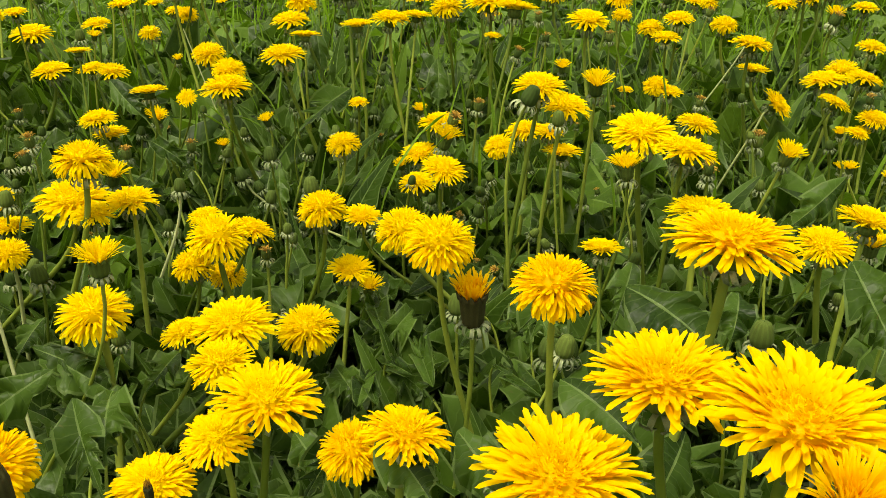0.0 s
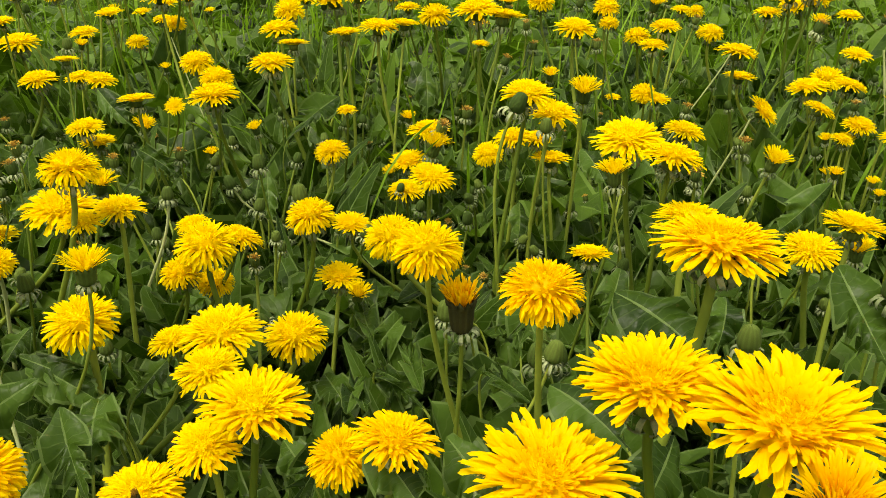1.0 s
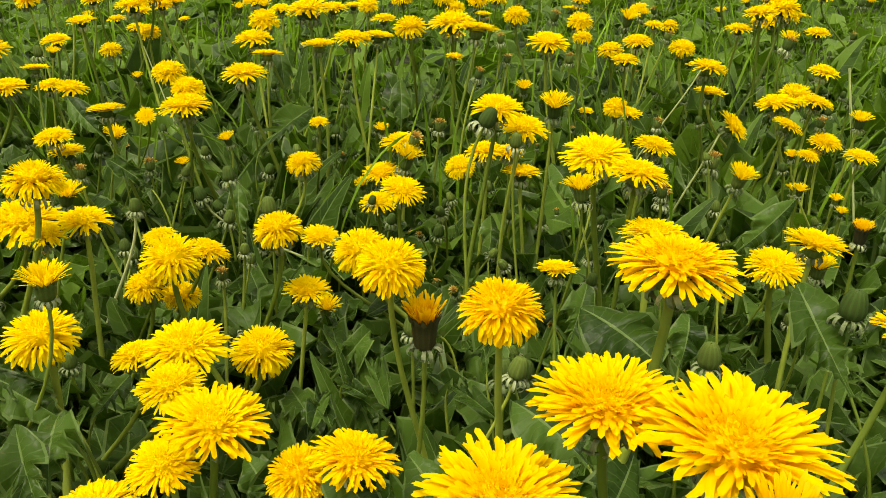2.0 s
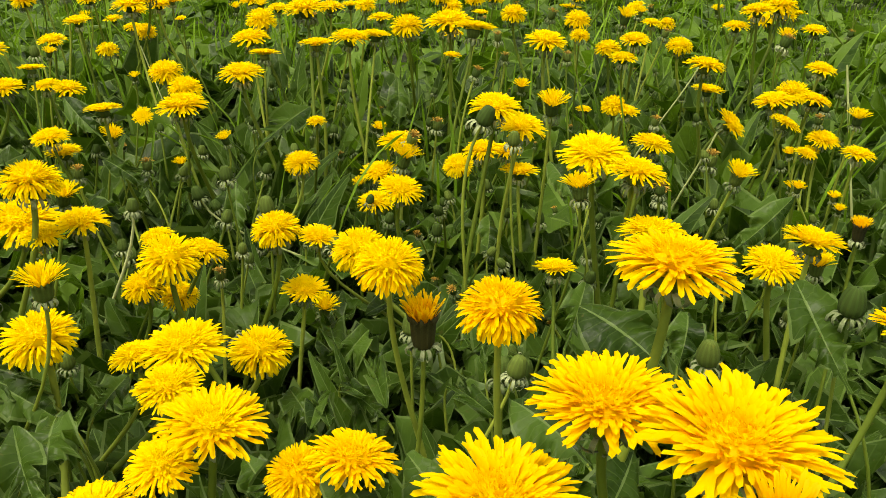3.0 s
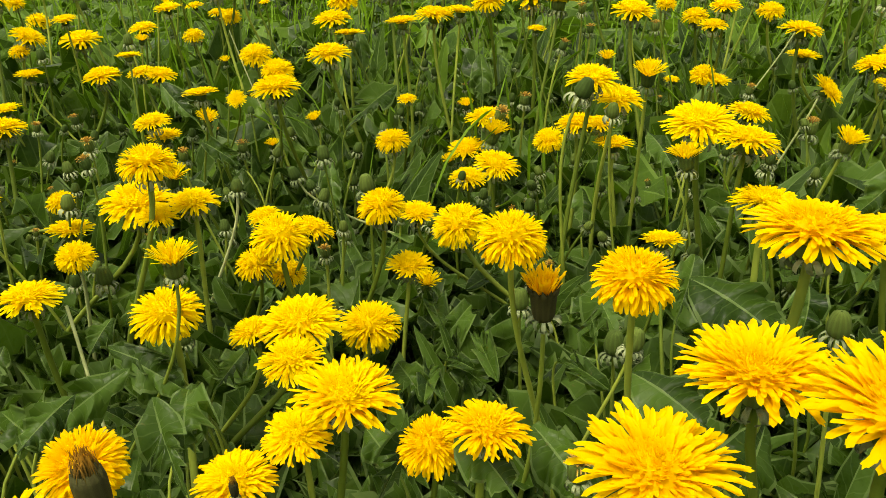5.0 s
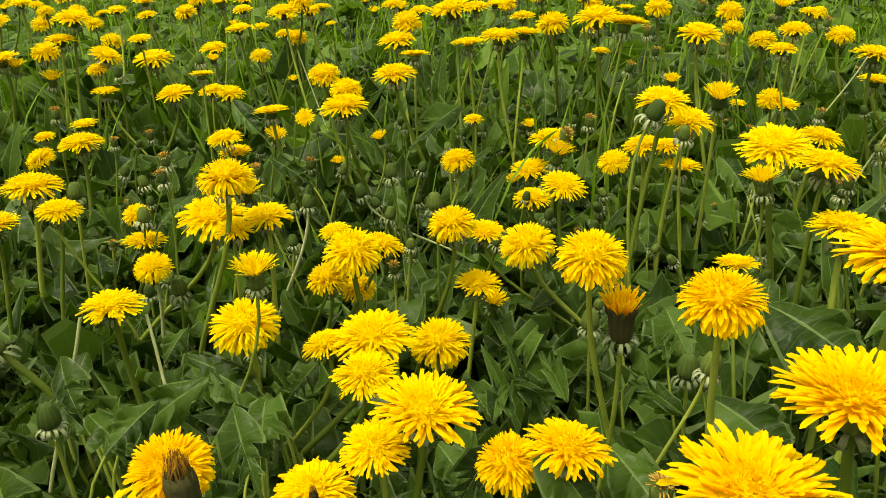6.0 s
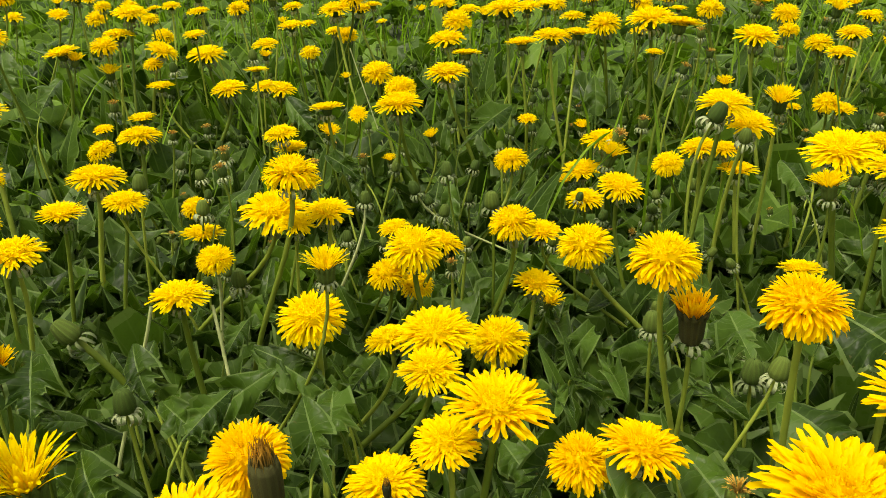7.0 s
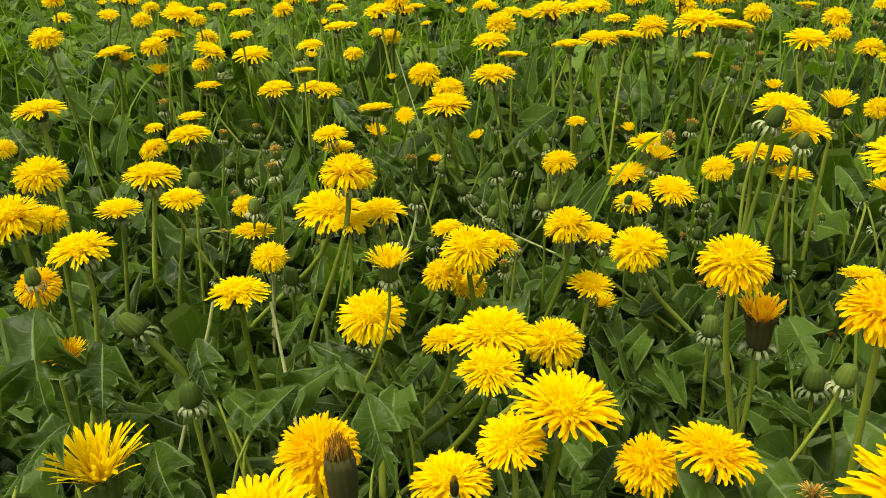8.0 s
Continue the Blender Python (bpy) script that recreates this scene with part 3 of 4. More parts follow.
big_leaf("entire", (0.152, 0.396, 0.117), (0.119, 0.438, 0.140), 0.049)
big_leaf("entire", (0.088, 0.303, 0.130), (0.065, 0.336, 0.143), 0.034)
big_leaf("entire", (0.031, 0.259, 0.130), (0.011, 0.291, 0.146), 0.027)
big_leaf("toothed", (0.209, 0.319, 0.159), (0.192, 0.362, 0.185), 0.033)
big_leaf("entire", (0.151, 0.367, 0.139), (0.162, 0.390, 0.157), 0.021)
big_leaf("entire", (0.234, 0.503, 0.143), (0.274, 0.515, 0.170), 0.022)
big_leaf("toothed", (-0.303, 0.798, 0.137), (-0.344, 0.817, 0.162), 0.029)
big_leaf("lobed", (-0.146, 0.836, 0.114), (-0.103, 0.880, 0.145), 0.039)
big_leaf("entire", (-0.008, 1.023, 0.080), (-0.004, 1.068, 0.130), 0.030)
big_leaf("lobed", (0.104, 0.425, 0.116), (0.120, 0.453, 0.142), 0.023)
big_leaf("entire", (0.087, 0.260, 0.128), (0.110, 0.282, 0.145), 0.027)
big_leaf("entire", (-0.175, 0.360, 0.111), (-0.211, 0.370, 0.126), 0.024)
big_leaf("toothed", (-0.157, 0.308, 0.114), (-0.148, 0.342, 0.129), 0.026)
big_leaf("lobed", (-0.294, 0.264, 0.144), (-0.320, 0.297, 0.196), 0.049)
big_leaf("toothed", (-0.268, 0.263, 0.160), (-0.273, 0.292, 0.181), 0.033)
big_leaf("toothed", (-0.666, 0.829, 0.171), (-0.696, 0.856, 0.212), 0.035)
big_leaf("toothed", (-0.608, 0.795, 0.160), (-0.600, 0.843, 0.184), 0.036)
big_leaf("entire", (-0.549, 0.613, 0.152), (-0.583, 0.630, 0.190), 0.027)
big_leaf("entire", (-0.001, 0.240, 0.153), (-0.018, 0.266, 0.165), 0.022)
big_leaf("lobed", (0.053, 0.404, 0.114), (0.052, 0.431, 0.130), 0.025)
big_leaf("entire", (-0.163, 0.689, 0.073), (-0.158, 0.729, 0.110), 0.025)
big_leaf("entire", (-0.006, 0.953, 0.107), (-0.002, 0.994, 0.149), 0.029)
big_leaf("entire", (0.076, 0.647, 0.076), (0.083, 0.678, 0.096), 0.021)
big_leaf("entire", (0.131, 0.573, 0.152), (0.120, 0.605, 0.171), 0.022)
big_leaf("entire", (-0.136, 0.643, 0.095), (-0.141, 0.679, 0.130), 0.018)
big_leaf("toothed", (-0.230, 0.702, 0.117), (-0.270, 0.721, 0.138), 0.020)
big_leaf("lobed", (-0.044, 0.458, 0.068), (-0.017, 0.493, 0.090), 0.023)
big_leaf("lobed", (-0.046, 0.403, 0.072), (-0.062, 0.429, 0.086), 0.025)
big_leaf("lobed", (-0.006, 0.409, 0.075), (-0.031, 0.432, 0.084), 0.021)
big_leaf("toothed", (-0.031, 0.482, 0.060), (-0.056, 0.507, 0.073), 0.022)
big_leaf("entire", (-0.053, 0.307, 0.106), (-0.068, 0.327, 0.116), 0.020)
big_leaf("lobed", (-0.059, 0.532, 0.058), (-0.040, 0.567, 0.078), 0.024)
big_leaf("toothed", (-0.248, 0.321, 0.131), (-0.270, 0.339, 0.149), 0.022)
big_leaf("entire", (-0.252, 0.420, 0.098), (-0.246, 0.449, 0.108), 0.016)
big_leaf("lobed", (-0.140, 0.273, 0.127), (-0.161, 0.301, 0.152), 0.024)
big_leaf("lobed", (-0.055, 0.277, 0.118), (-0.041, 0.305, 0.134), 0.022)
big_leaf("toothed", (-0.202, 0.287, 0.136), (-0.229, 0.300, 0.150), 0.020)
big_leaf("toothed", (-0.213, 0.223, 0.147), (-0.235, 0.236, 0.162), 0.023)
big_leaf("lobed", (-0.263, 0.204, 0.172), (-0.259, 0.232, 0.180), 0.023)
big_leaf("entire", (0.143, 1.240, 0.019), (0.158, 1.302, 0.120), 0.028)
big_leaf("entire", (-0.172, 1.133, 0.099), (-0.178, 1.182, 0.160), 0.029)
big_leaf("toothed", (-0.331, 0.602, 0.117), (-0.322, 0.639, 0.132), 0.026)
big_leaf("entire", (-0.200, 0.267, 0.153), (-0.187, 0.294, 0.160), 0.017)
big_leaf("entire", (-0.173, 0.354, 0.130), (-0.209, 0.364, 0.141), 0.016)
big_leaf("lobed", (0.064, 0.399, 0.120), (0.052, 0.433, 0.132), 0.032)
big_leaf("toothed", (0.024, 0.486, 0.085), (-0.015, 0.450, 0.097), 0.025)
big_leaf("lobed", (-0.015, 0.453, 0.085), (-0.004, 0.383, 0.097), 0.016)
big_leaf("lobed", (-0.042, 0.418, 0.085), (-0.046, 0.368, 0.097), 0.017)
big_leaf("toothed", (-0.041, 0.411, 0.085), (-0.033, 0.368, 0.097), 0.011)
big_leaf("toothed", (-0.049, 0.526, 0.075), (-0.041, 0.455, 0.087), 0.020)
big_leaf("lobed", (0.023, 0.472, 0.090), (0.011, 0.419, 0.102), 0.014)
big_leaf("lobed", (-0.031, 0.436, 0.080), (-0.014, 0.406, 0.092), 0.013)
big_leaf("lobed", (0.036, 0.401, 0.100), (0.057, 0.355, 0.112), 0.016)
big_leaf("lobed", (0.003, 0.573, 0.070), (-0.022, 0.518, 0.082), 0.020)
big_leaf("entire", (-0.282, 0.367, 0.115), (-0.276, 0.385, 0.127), 0.017)
big_leaf("entire", (-0.289, 0.367, 0.115), (-0.300, 0.374, 0.127), 0.013)
big_leaf("toothed", (-0.245, 0.321, 0.120), (-0.280, 0.348, 0.132), 0.033)
big_leaf("entire", (-0.201, 0.299, 0.130), (-0.212, 0.297, 0.142), 0.013)
big_leaf("entire", (-0.200, 0.389, 0.110), (-0.221, 0.393, 0.122), 0.016)
big_leaf("toothed", (-0.295, 0.300, 0.130), (-0.264, 0.293, 0.142), 0.013)
big_leaf("lobed", (-0.161, 0.383, 0.100), (-0.147, 0.401, 0.112), 0.021)
big_leaf("entire", (-0.155, 0.324, 0.120), (-0.157, 0.292, 0.132), 0.015)
big_leaf("entire", (-0.218, 0.315, 0.124), (-0.181, 0.335, 0.145), 0.022)
big_leaf("entire", (-0.163, 0.345, 0.125), (-0.204, 0.365, 0.140), 0.024)
big_leaf("toothed", (-0.143, 0.290, 0.131), (-0.149, 0.325, 0.143), 0.030)


# low leaves that cover the soil between the tufts, and the meadow further off
low, meadow = Soup(), Soup()
lowrng = np.random.default_rng(12)
for k in range(7500):
    py = -0.35 + 4.2 * lowrng.random() ** 1.35
    px = -0.08 * py + (0.32 + 0.66 * max(py, 0)) * (2 * lowrng.random() - 1)
    far = py > 1.25
    length = (0.09 + 0.07 * lowrng.random()) if far else (0.035 + 0.05 * lowrng.random())
    pts, uv = leaf_points(lowrng, length, length * 0.36, 3, 0.6, (55 if far else 25) + 30 * lowrng.random(), -60 + 80 * lowrng.random(), fine=False, cols=3)
    a = lowrng.random() * 6.283
    c, s = math.cos(a), math.sin(a)
    q = pts.copy()
    q[..., 0], q[..., 1] = c * pts[..., 0] - s * pts[..., 1] + px, s * pts[..., 0] + c * pts[..., 1] + py
    q[..., 2] += ground_height(px, py) + (0.0 if far else 0.03 * lowrng.random())
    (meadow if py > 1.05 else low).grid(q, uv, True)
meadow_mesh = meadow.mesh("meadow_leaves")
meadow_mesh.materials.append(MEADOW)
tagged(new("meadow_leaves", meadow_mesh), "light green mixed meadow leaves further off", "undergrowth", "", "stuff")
low_mesh = low.mesh("low_leaves")
low_mesh.materials.append(LEAF)
tagged(new("low_leaves", low_mesh), "dense low green leaves covering the soil", "undergrowth", "", "stuff")

# small deeply cut leaves that push up between the tufts
cut_leaves = Soup()
crng = np.random.default_rng(21)
for k in range(2600):
    py = 0.14 + 0.95 * crng.random() ** 1.2
    px = -0.08 * py + (0.16 + 0.62 * py) * (2 * crng.random() - 1)
    length = 0.042 + 0.060 * crng.random()
    pts, uv = leaf_points(crng, length, length * (0.34 + 0.16 * crng.random()), 3, 0.72 + 0.18 * crng.random(), 46 + 36 * crng.random(), -30 + 70 * crng.random(), 0.8, fine=True, cols=3, curl=0.9)
    a = crng.random() * 6.283
    c, s = math.cos(a), math.sin(a)
    q = pts.copy()
    q[..., 0], q[..., 1] = c * pts[..., 0] - s * pts[..., 1] + px, s * pts[..., 0] + c * pts[..., 1] + py
    q[..., 2] += ground_height(px, py) - 0.002
    cut_leaves.grid(q, uv, True)
cut_mesh = cut_leaves.mesh("cut_leaves")
cut_mesh.materials.append(LEAF)
tagged(new("cut_leaves", cut_mesh), "small deeply cut green leaves between the tufts", "undergrowth", "", "stuff")

# grass blades between the leaves, thicker further off
blades = Soup()
for k in range(4200):
    py = 0.1 + 3.9 * lowrng.random() ** 0.8
    px = -0.08 * py + (0.25 + 0.66 * py) * (2 * lowrng.random() - 1)
    if py < 0.62 or py < 1.0 and lowrng.random() < 0.7:
        continue
    p, uv = strap(lowrng, 0.07 + 0.13 * lowrng.random(), 0.0024 + 0.0018 * lowrng.random(), 80 + 8 * lowrng.random(), 10 + 70 * lowrng.random(), lowrng.random() * 6.28, 0.0, 0.0, 6, 1.6, 0.1, False)
    blades.grid(p + np.array([px, py, ground_height(px, py)]), uv)
blade_mesh = blades.mesh("grass")
blade_mesh.materials.append(GRASS)
tagged(new("grass", blade_mesh), "thin green grass blades among the leaves", "grass", "", "stuff")


# ---- dandelions, each in its place ----
dandelion("flat", 0.0721, 0.2153, 0.2258, 0.0454, 0, 0.02)
dandelion("flat", 0.1035, 0.1903, 0.2299, 0.0524, 0.05, 0.15)
dandelion("flat", 0.0382, 0.1906, 0.2109, 0.0451, 0, 0.1)
dandelion("flat", -0.0650, 0.2734, 0.1764, 0.0413, 0.1, 0.06, tone=LEMON)
dandelion("dome", 0.0448, 0.2686, 0.2267, 0.0322, 0, 0.05)
dandelion("disc", 0.1127, 0.2850, 0.2387, 0.0495, 0.02, 0.04, (0.091, 0.285))
dandelion("disc", 0.1573, 0.4537, 0.1783, 0.0418, 0.05, -0.05)
dandelion("half", 0.1040, 0.1604, 0.2270, 0.0270, 0, 0.25, tone=CLOSING)
dandelion("dome", -0.0778, 0.4228, 0.1159, 0.0389, 0.05, 0.1)
dandelion("disc", -0.1065, 0.3452, 0.1442, 0.0339, 0, 0.15, (-0.187, 0.345))
dandelion("disc", -0.1096, 0.3851, 0.1431, 0.0455, 0, 0.2, (-0.192, 0.385))
dandelion("disc", -0.1377, 0.3868, 0.1361, 0.0282, -0.2, 0, (-0.196, 0.387))
dandelion("dome", -0.1720, 0.3621, 0.1619, 0.0383, 0, 0.2)
dandelion("half", -0.1547, 0.3431, 0.2041, 0.0238, 0, 0, (-0.245, 0.343))
dandelion("disc", -0.0086, 0.2541, 0.1734, 0.0337, 0.2, -0.05)
dandelion("dome", -0.0318, 0.2640, 0.1560, 0.0278, -0.1, 0.2)
dandelion("disc", -0.0876, 0.2729, 0.1558, 0.0301, -0.05, 0.25)
dandelion("disc", -0.1116, 0.2603, 0.1435, 0.0332, 0, 0.1)
dandelion("closed", 0.0172, 0.3294, 0.1930, 0.0207, 0, 0)
dandelion("dome", 0.0029, 0.3241, 0.2178, 0.0318, 0.05, 0.15)
dandelion("dome", -0.0260, 0.5220, 0.1356, 0.0412, -0.1, 0.18, (0.055, 0.522))
dandelion("dome", -0.2135, 0.4705, 0.2050, 0.0374, 0, -0.05, (-0.266, 0.471))
dandelion("disc", -0.2375, 0.4956, 0.1706, 0.0476, 0.1, 0.23, (-0.343, 0.496))
dandelion("disc", -0.2168, 0.4764, 0.1675, 0.0266, 0.1, 0.1)
dandelion("disc", -0.1998, 0.4967, 0.1695, 0.0338, 0.1, 0.13, (-0.209, 0.497))
dandelion("dome", -0.0727, 0.4747, 0.1712, 0.0323, -0.1, 0.05, (-0.107, 0.475))
dandelion("flat", -0.0553, 0.5387, 0.1388, 0.0273, 0.1, 0.23, (0.048, 0.539))
dandelion("dome", -0.1316, 0.4494, 0.1638, 0.0379, 0.1, 0.1, (-0.077, 0.449))
dandelion("disc", -0.1169, 0.4752, 0.1578, 0.0292, 0.35, -0.1)
dandelion("disc", -0.1569, 0.5064, 0.1532, 0.0234, -0.1, 0.13)
dandelion("dome", -0.1518, 0.4565, 0.1414, 0.0280, -0.15, 0.1, (-0.189, 0.457))
dandelion("dome", -0.1378, 0.4761, 0.1245, 0.0257, 0.1, 0.1)
dandelion("flat", -0.0571, 0.4767, 0.1288, 0.0300, 0.1, 0.1, (-0.070, 0.477))
dandelion("half", -0.0485, 0.5056, 0.1009, 0.0204, 0.1, 0.23)
dandelion("dome", -0.0903, 0.7153, 0.1348, 0.0335, 0, 0.13)
dandelion("disc", -0.1703, 0.8728, 0.1848, 0.0481, 0, 0.08)
dandelion("disc", -0.1980, 0.7384, 0.1839, 0.0464, 0, 0.13)
dandelion("dome", -0.2011, 0.7666, 0.1903, 0.0330, 0, 0.13)
dandelion("dome", -0.2426, 0.8500, 0.1884, 0.0363, 0, 0.13)
dandelion("flat", -0.2666, 0.7321, 0.1818, 0.0318, 0, -0.07)
dandelion("disc", -0.3046, 0.7013, 0.1646, 0.0329, 0, 0.13)
dandelion("flat", -0.3027, 0.7197, 0.1455, 0.0310, 0.1, 0.03)
dandelion("flat", -0.2512, 0.7866, 0.1583, 0.0200, 0.1, 1.03)
dandelion("disc", -0.0032, 0.8106, 0.1279, 0.0439, -0.1, 0.13)
dandelion("half", 0.0049, 0.7773, 0.1239, 0.0323, 0.3, -0.17)
dandelion("flat", -0.0244, 0.8030, 0.0967, 0.0396, -0.1, 0.23)
dandelion("disc", 0.0028, 0.6010, 0.1513, 0.0359, 0.1, 0.23)
dandelion("disc", -0.0223, 0.6980, 0.1041, 0.0339, 0, 0.13)
dandelion("half", -0.0404, 0.7478, 0.1034, 0.0164, -0.2, 0.23)
dandelion("dome", 0.0541, 0.7397, 0.1226, 0.0310, -0.2, 0.33)
dandelion("disc", 0.0716, 0.6834, 0.1573, 0.0341, 0, 0.13)
dandelion("flat", 0.1062, 0.6900, 0.1361, 0.0339, 0, -0.07)
dandelion("disc", 0.0947, 0.6966, 0.1516, 0.0274, 0, 0.13)
dandelion("disc", 0.0751, 0.6060, 0.2153, 0.0404, 0, 0.18)
dandelion("disc", 0.1001, 0.6351, 0.1918, 0.0392, 0.1, 0.23)
dandelion("bud", 0.0651, 0.5810, 0.2109, 0.0122, 0.5, 0, (0.051, 0.581))
dandelion("bud", 0.0866, 0.5839, 0.1932, 0.0091, 0, 0)
dandelion("disc", 0.1346, 0.5284, 0.2040, 0.0479, -0.05, 0.23)
dandelion("disc", 0.1491, 0.4736, 0.2095, 0.0378, 0.1, 0, (0.120, 0.474))
dandelion("half", 0.1176, 0.4915, 0.1945, 0.0234, -0.1, -0.1, (0.091, 0.491))
dandelion("disc", 0.2437, 0.7560, 0.1402, 0.0398, 0.2, 0.13)
dandelion("spent", 0.1933, 0.5587, 0.1633, 0.0130, 0, 0)
dandelion("flat", 0.1013, 0.4645, 0.1490, 0.0260, 0, -0.1)
dandelion("flat", 0.3887, 0.9258, 0.1109, 0.0405, 0.8, 0.63)
dandelion("disc", 0.3396, 0.9077, 0.1850, 0.0458, 0.1, 0.13)
dandelion("flat", 0.3600, 0.9465, 0.1475, 0.0354, 0.1, 0.03)
dandelion("dome", 0.3615, 1.0735, 0.1739, 0.0379, 0, 0.13, (0.403, 1.074))
dandelion("dome", 0.2622, 1.0553, 0.1743, 0.0358, -0.1, 0.13)
dandelion("disc", 0.2719, 0.9648, 0.2025, 0.0364, 0, 0.13)
dandelion("disc", 0.2570, 0.9531, 0.1831, 0.0338, 0, 0.13)
dandelion("disc", 0.1626, 0.9326, 0.2075, 0.0479, 0, 0.13)
dandelion("dome", 0.2194, 1.0283, 0.1944, 0.0264, 0, 0.13)
dandelion("dome", 0.2487, 0.9474, 0.1269, 0.0318, -0.2, 0.33)
dandelion("flat", 0.2637, 0.9423, 0.1227, 0.0330, 0.1, 0.23)
dandelion("flat", 0.2169, 0.9608, 0.1190, 0.0189, 0, 0.13)
dandelion("half", 0.1276, 0.6641, 0.2043, 0.0285, 0, 0.13, (0.117, 0.664))
dandelion("disc", 0.3993, 0.8546, 0.1575, 0.0427, -0.1, 0.13)
dandelion("dome", 0.4290, 0.8749, 0.1597, 0.0400, 0, 0.13)
dandelion("disc", 0.4259, 0.8209, 0.1666, 0.0364, 0.1, 0.13)
dandelion("disc", 0.4618, 0.8865, 0.1835, 0.0327, 0.1, 0.13)
dandelion("disc", 0.4004, 0.7366, 0.1487, 0.0302, 0.1, 0.23)
dandelion("disc", 0.3999, 0.8163, 0.1425, 0.0333, 0.3, 0.13)
dandelion("half", 0.2610, 0.5851, 0.1688, 0.0252, 0.2, 0.23)
dandelion("spent", 0.3092, 0.7714, 0.1226, 0.0177, 0, 0)
dandelion("half", 0.3909, 0.7375, 0.1349, 0.0179, 0, 0.23)
dandelion("half", 0.3557, 0.6912, 0.1178, 0.0141, 0, 0.13)
dandelion("disc", 0.2491, 0.4827, 0.1413, 0.0393, -0.1, 0.23)
dandelion("flat", 0.2388, 0.4205, 0.1863, 0.0348, 0.1, 0)
dandelion("half", 0.2535, 0.4387, 0.1630, 0.0204, 0, 0)
dandelion("disc", 0.4495, 1.1165, 0.1935, 0.0374, 0, 0.13)
dandelion("half", 0.4885, 1.0446, 0.1932, 0.0253, 0, 0.13)
dandelion("disc", 0.5172, 1.0321, 0.2017, 0.0318, 0, 0.13)
dandelion("flat", -0.0882, 0.8636, 0.2163, 0.0339, 0, -0.07)
dandelion("disc", -0.0575, 0.9200, 0.2130, 0.0435, 0, 0.03)
dandelion("flat", -0.0279, 0.9112, 0.2173, 0.0332, 0.1, -0.12)
dandelion("dome", 0.0040, 1.0527, 0.2027, 0.0436, 0, 0.13)
dandelion("disc", -0.2022, 1.0950, 0.1832, 0.0503, 0, 0.13)
dandelion("dome", -0.1909, 1.1250, 0.2001, 0.0434, 0, 0.13)
dandelion("flat", -0.1555, 0.9341, 0.1928, 0.0331, 0, -0.17)
dandelion("disc", -0.1165, 1.0088, 0.2333, 0.0559, 0, 0.13)
dandelion("dome", -0.0586, 1.2386, 0.2034, 0.0331, 0, 0.13)
dandelion("disc", 0.0541, 0.9826, 0.2221, 0.0569, 0, 0.13)
dandelion("flat", 0.0801, 0.9285, 0.2235, 0.0487, 0.1, -0.22)
dandelion("dome", 0.0726, 1.3312, 0.1886, 0.0350, 0, 0.13)
dandelion("dome", 0.1576, 1.2186, 0.1939, 0.0395, 0, 0.13)
dandelion("dome", 0.2198, 1.0525, 0.2103, 0.0350, 0, 0.13)
dandelion("disc", -0.1934, 1.2805, 0.1940, 0.0350, 0, 0.13)
dandelion("disc", -0.0345, 1.1867, 0.1944, 0.0366, 0, 0.13)
dandelion("disc", -0.5473, 1.0938, 0.1683, 0.0551, 0, 0.13)
dandelion("flat", -0.5321, 1.0336, 0.2033, 0.0304, 0, 0.23)
dandelion("disc", -0.4536, 1.0832, 0.1809, 0.0362, 0, 0.13)
dandelion("dome", -0.4274, 1.1952, 0.1466, 0.0329, 0, 0.13)
dandelion("dome", -0.3515, 1.1397, 0.1809, 0.0308, 0.1, 0.23)
dandelion("disc", -0.3844, 1.1910, 0.1796, 0.0288, 0, 0.13)
dandelion("flat", -0.3971, 1.0340, 0.2128, 0.0326, 0, 0.13)
dandelion("disc", -0.4435, 0.9153, 0.1588, 0.0426, 0, 0.13)
dandelion("disc", -0.4058, 0.9913, 0.1400, 0.0412, 0.1, 0.13)
dandelion("disc", -0.4057, 0.9345, 0.1564, 0.0333, -0.1, 0.13)
dandelion("flat", -0.3877, 0.8719, 0.1885, 0.0270, 0, -0.17)
dandelion("disc", -0.5283, 0.6015, 0.2132, 0.0436, 0, 0.08)
dandelion("dome", -0.4204, 0.4491, 0.2066, 0.0361, 0, 0.13)
dandelion("dome", -0.3711, 0.3571, 0.2139, 0.0366, -0.1, 0.1)
dandelion("dome", -0.3691, 0.3818, 0.2031, 0.0236, 0.1, 0.1)
dandelion("disc", -0.3239, 0.3452, 0.2036, 0.0341, 0, 0.1)
dandelion("disc", -0.4160, 0.5731, 0.1666, 0.0465, 0.1, 0.08, (-0.431, 0.573))
dandelion("disc", -0.4814, 0.7614, 0.1457, 0.0450, 0.1, 0.05)
dandelion("dome", -0.4881, 0.6982, 0.1469, 0.0291, -0.3, 0.23)
dandelion("flat", -0.5023, 0.8103, 0.1511, 0.0290, 0, 0.03)
dandelion("disc", -0.5371, 0.7881, 0.1435, 0.0224, 0, 0.13)
dandelion("flat", -0.4127, 0.5146, 0.1578, 0.0336, 0, 0.13)
dandelion("disc", -0.3503, 0.5005, 0.1732, 0.0311, 0.15, 0.08, (-0.363, 0.500))
dandelion("flat", -0.3577, 0.4955, 0.1719, 0.0138, -0.2, 0.13)
dandelion("dome", -0.3291, 0.3141, 0.1948, 0.0232, 0, 0.4)
dandelion("bud", -0.3187, 0.3005, 0.2060, 0.0070, 0, 0)
dandelion("disc", -0.2646, 0.3971, 0.1545, 0.0358, 0, 0.05, (-0.259, 0.397))
dandelion("dome", -0.2814, 0.4824, 0.1365, 0.0271, 0.1, 0.33, (-0.289, 0.482), pale=True)
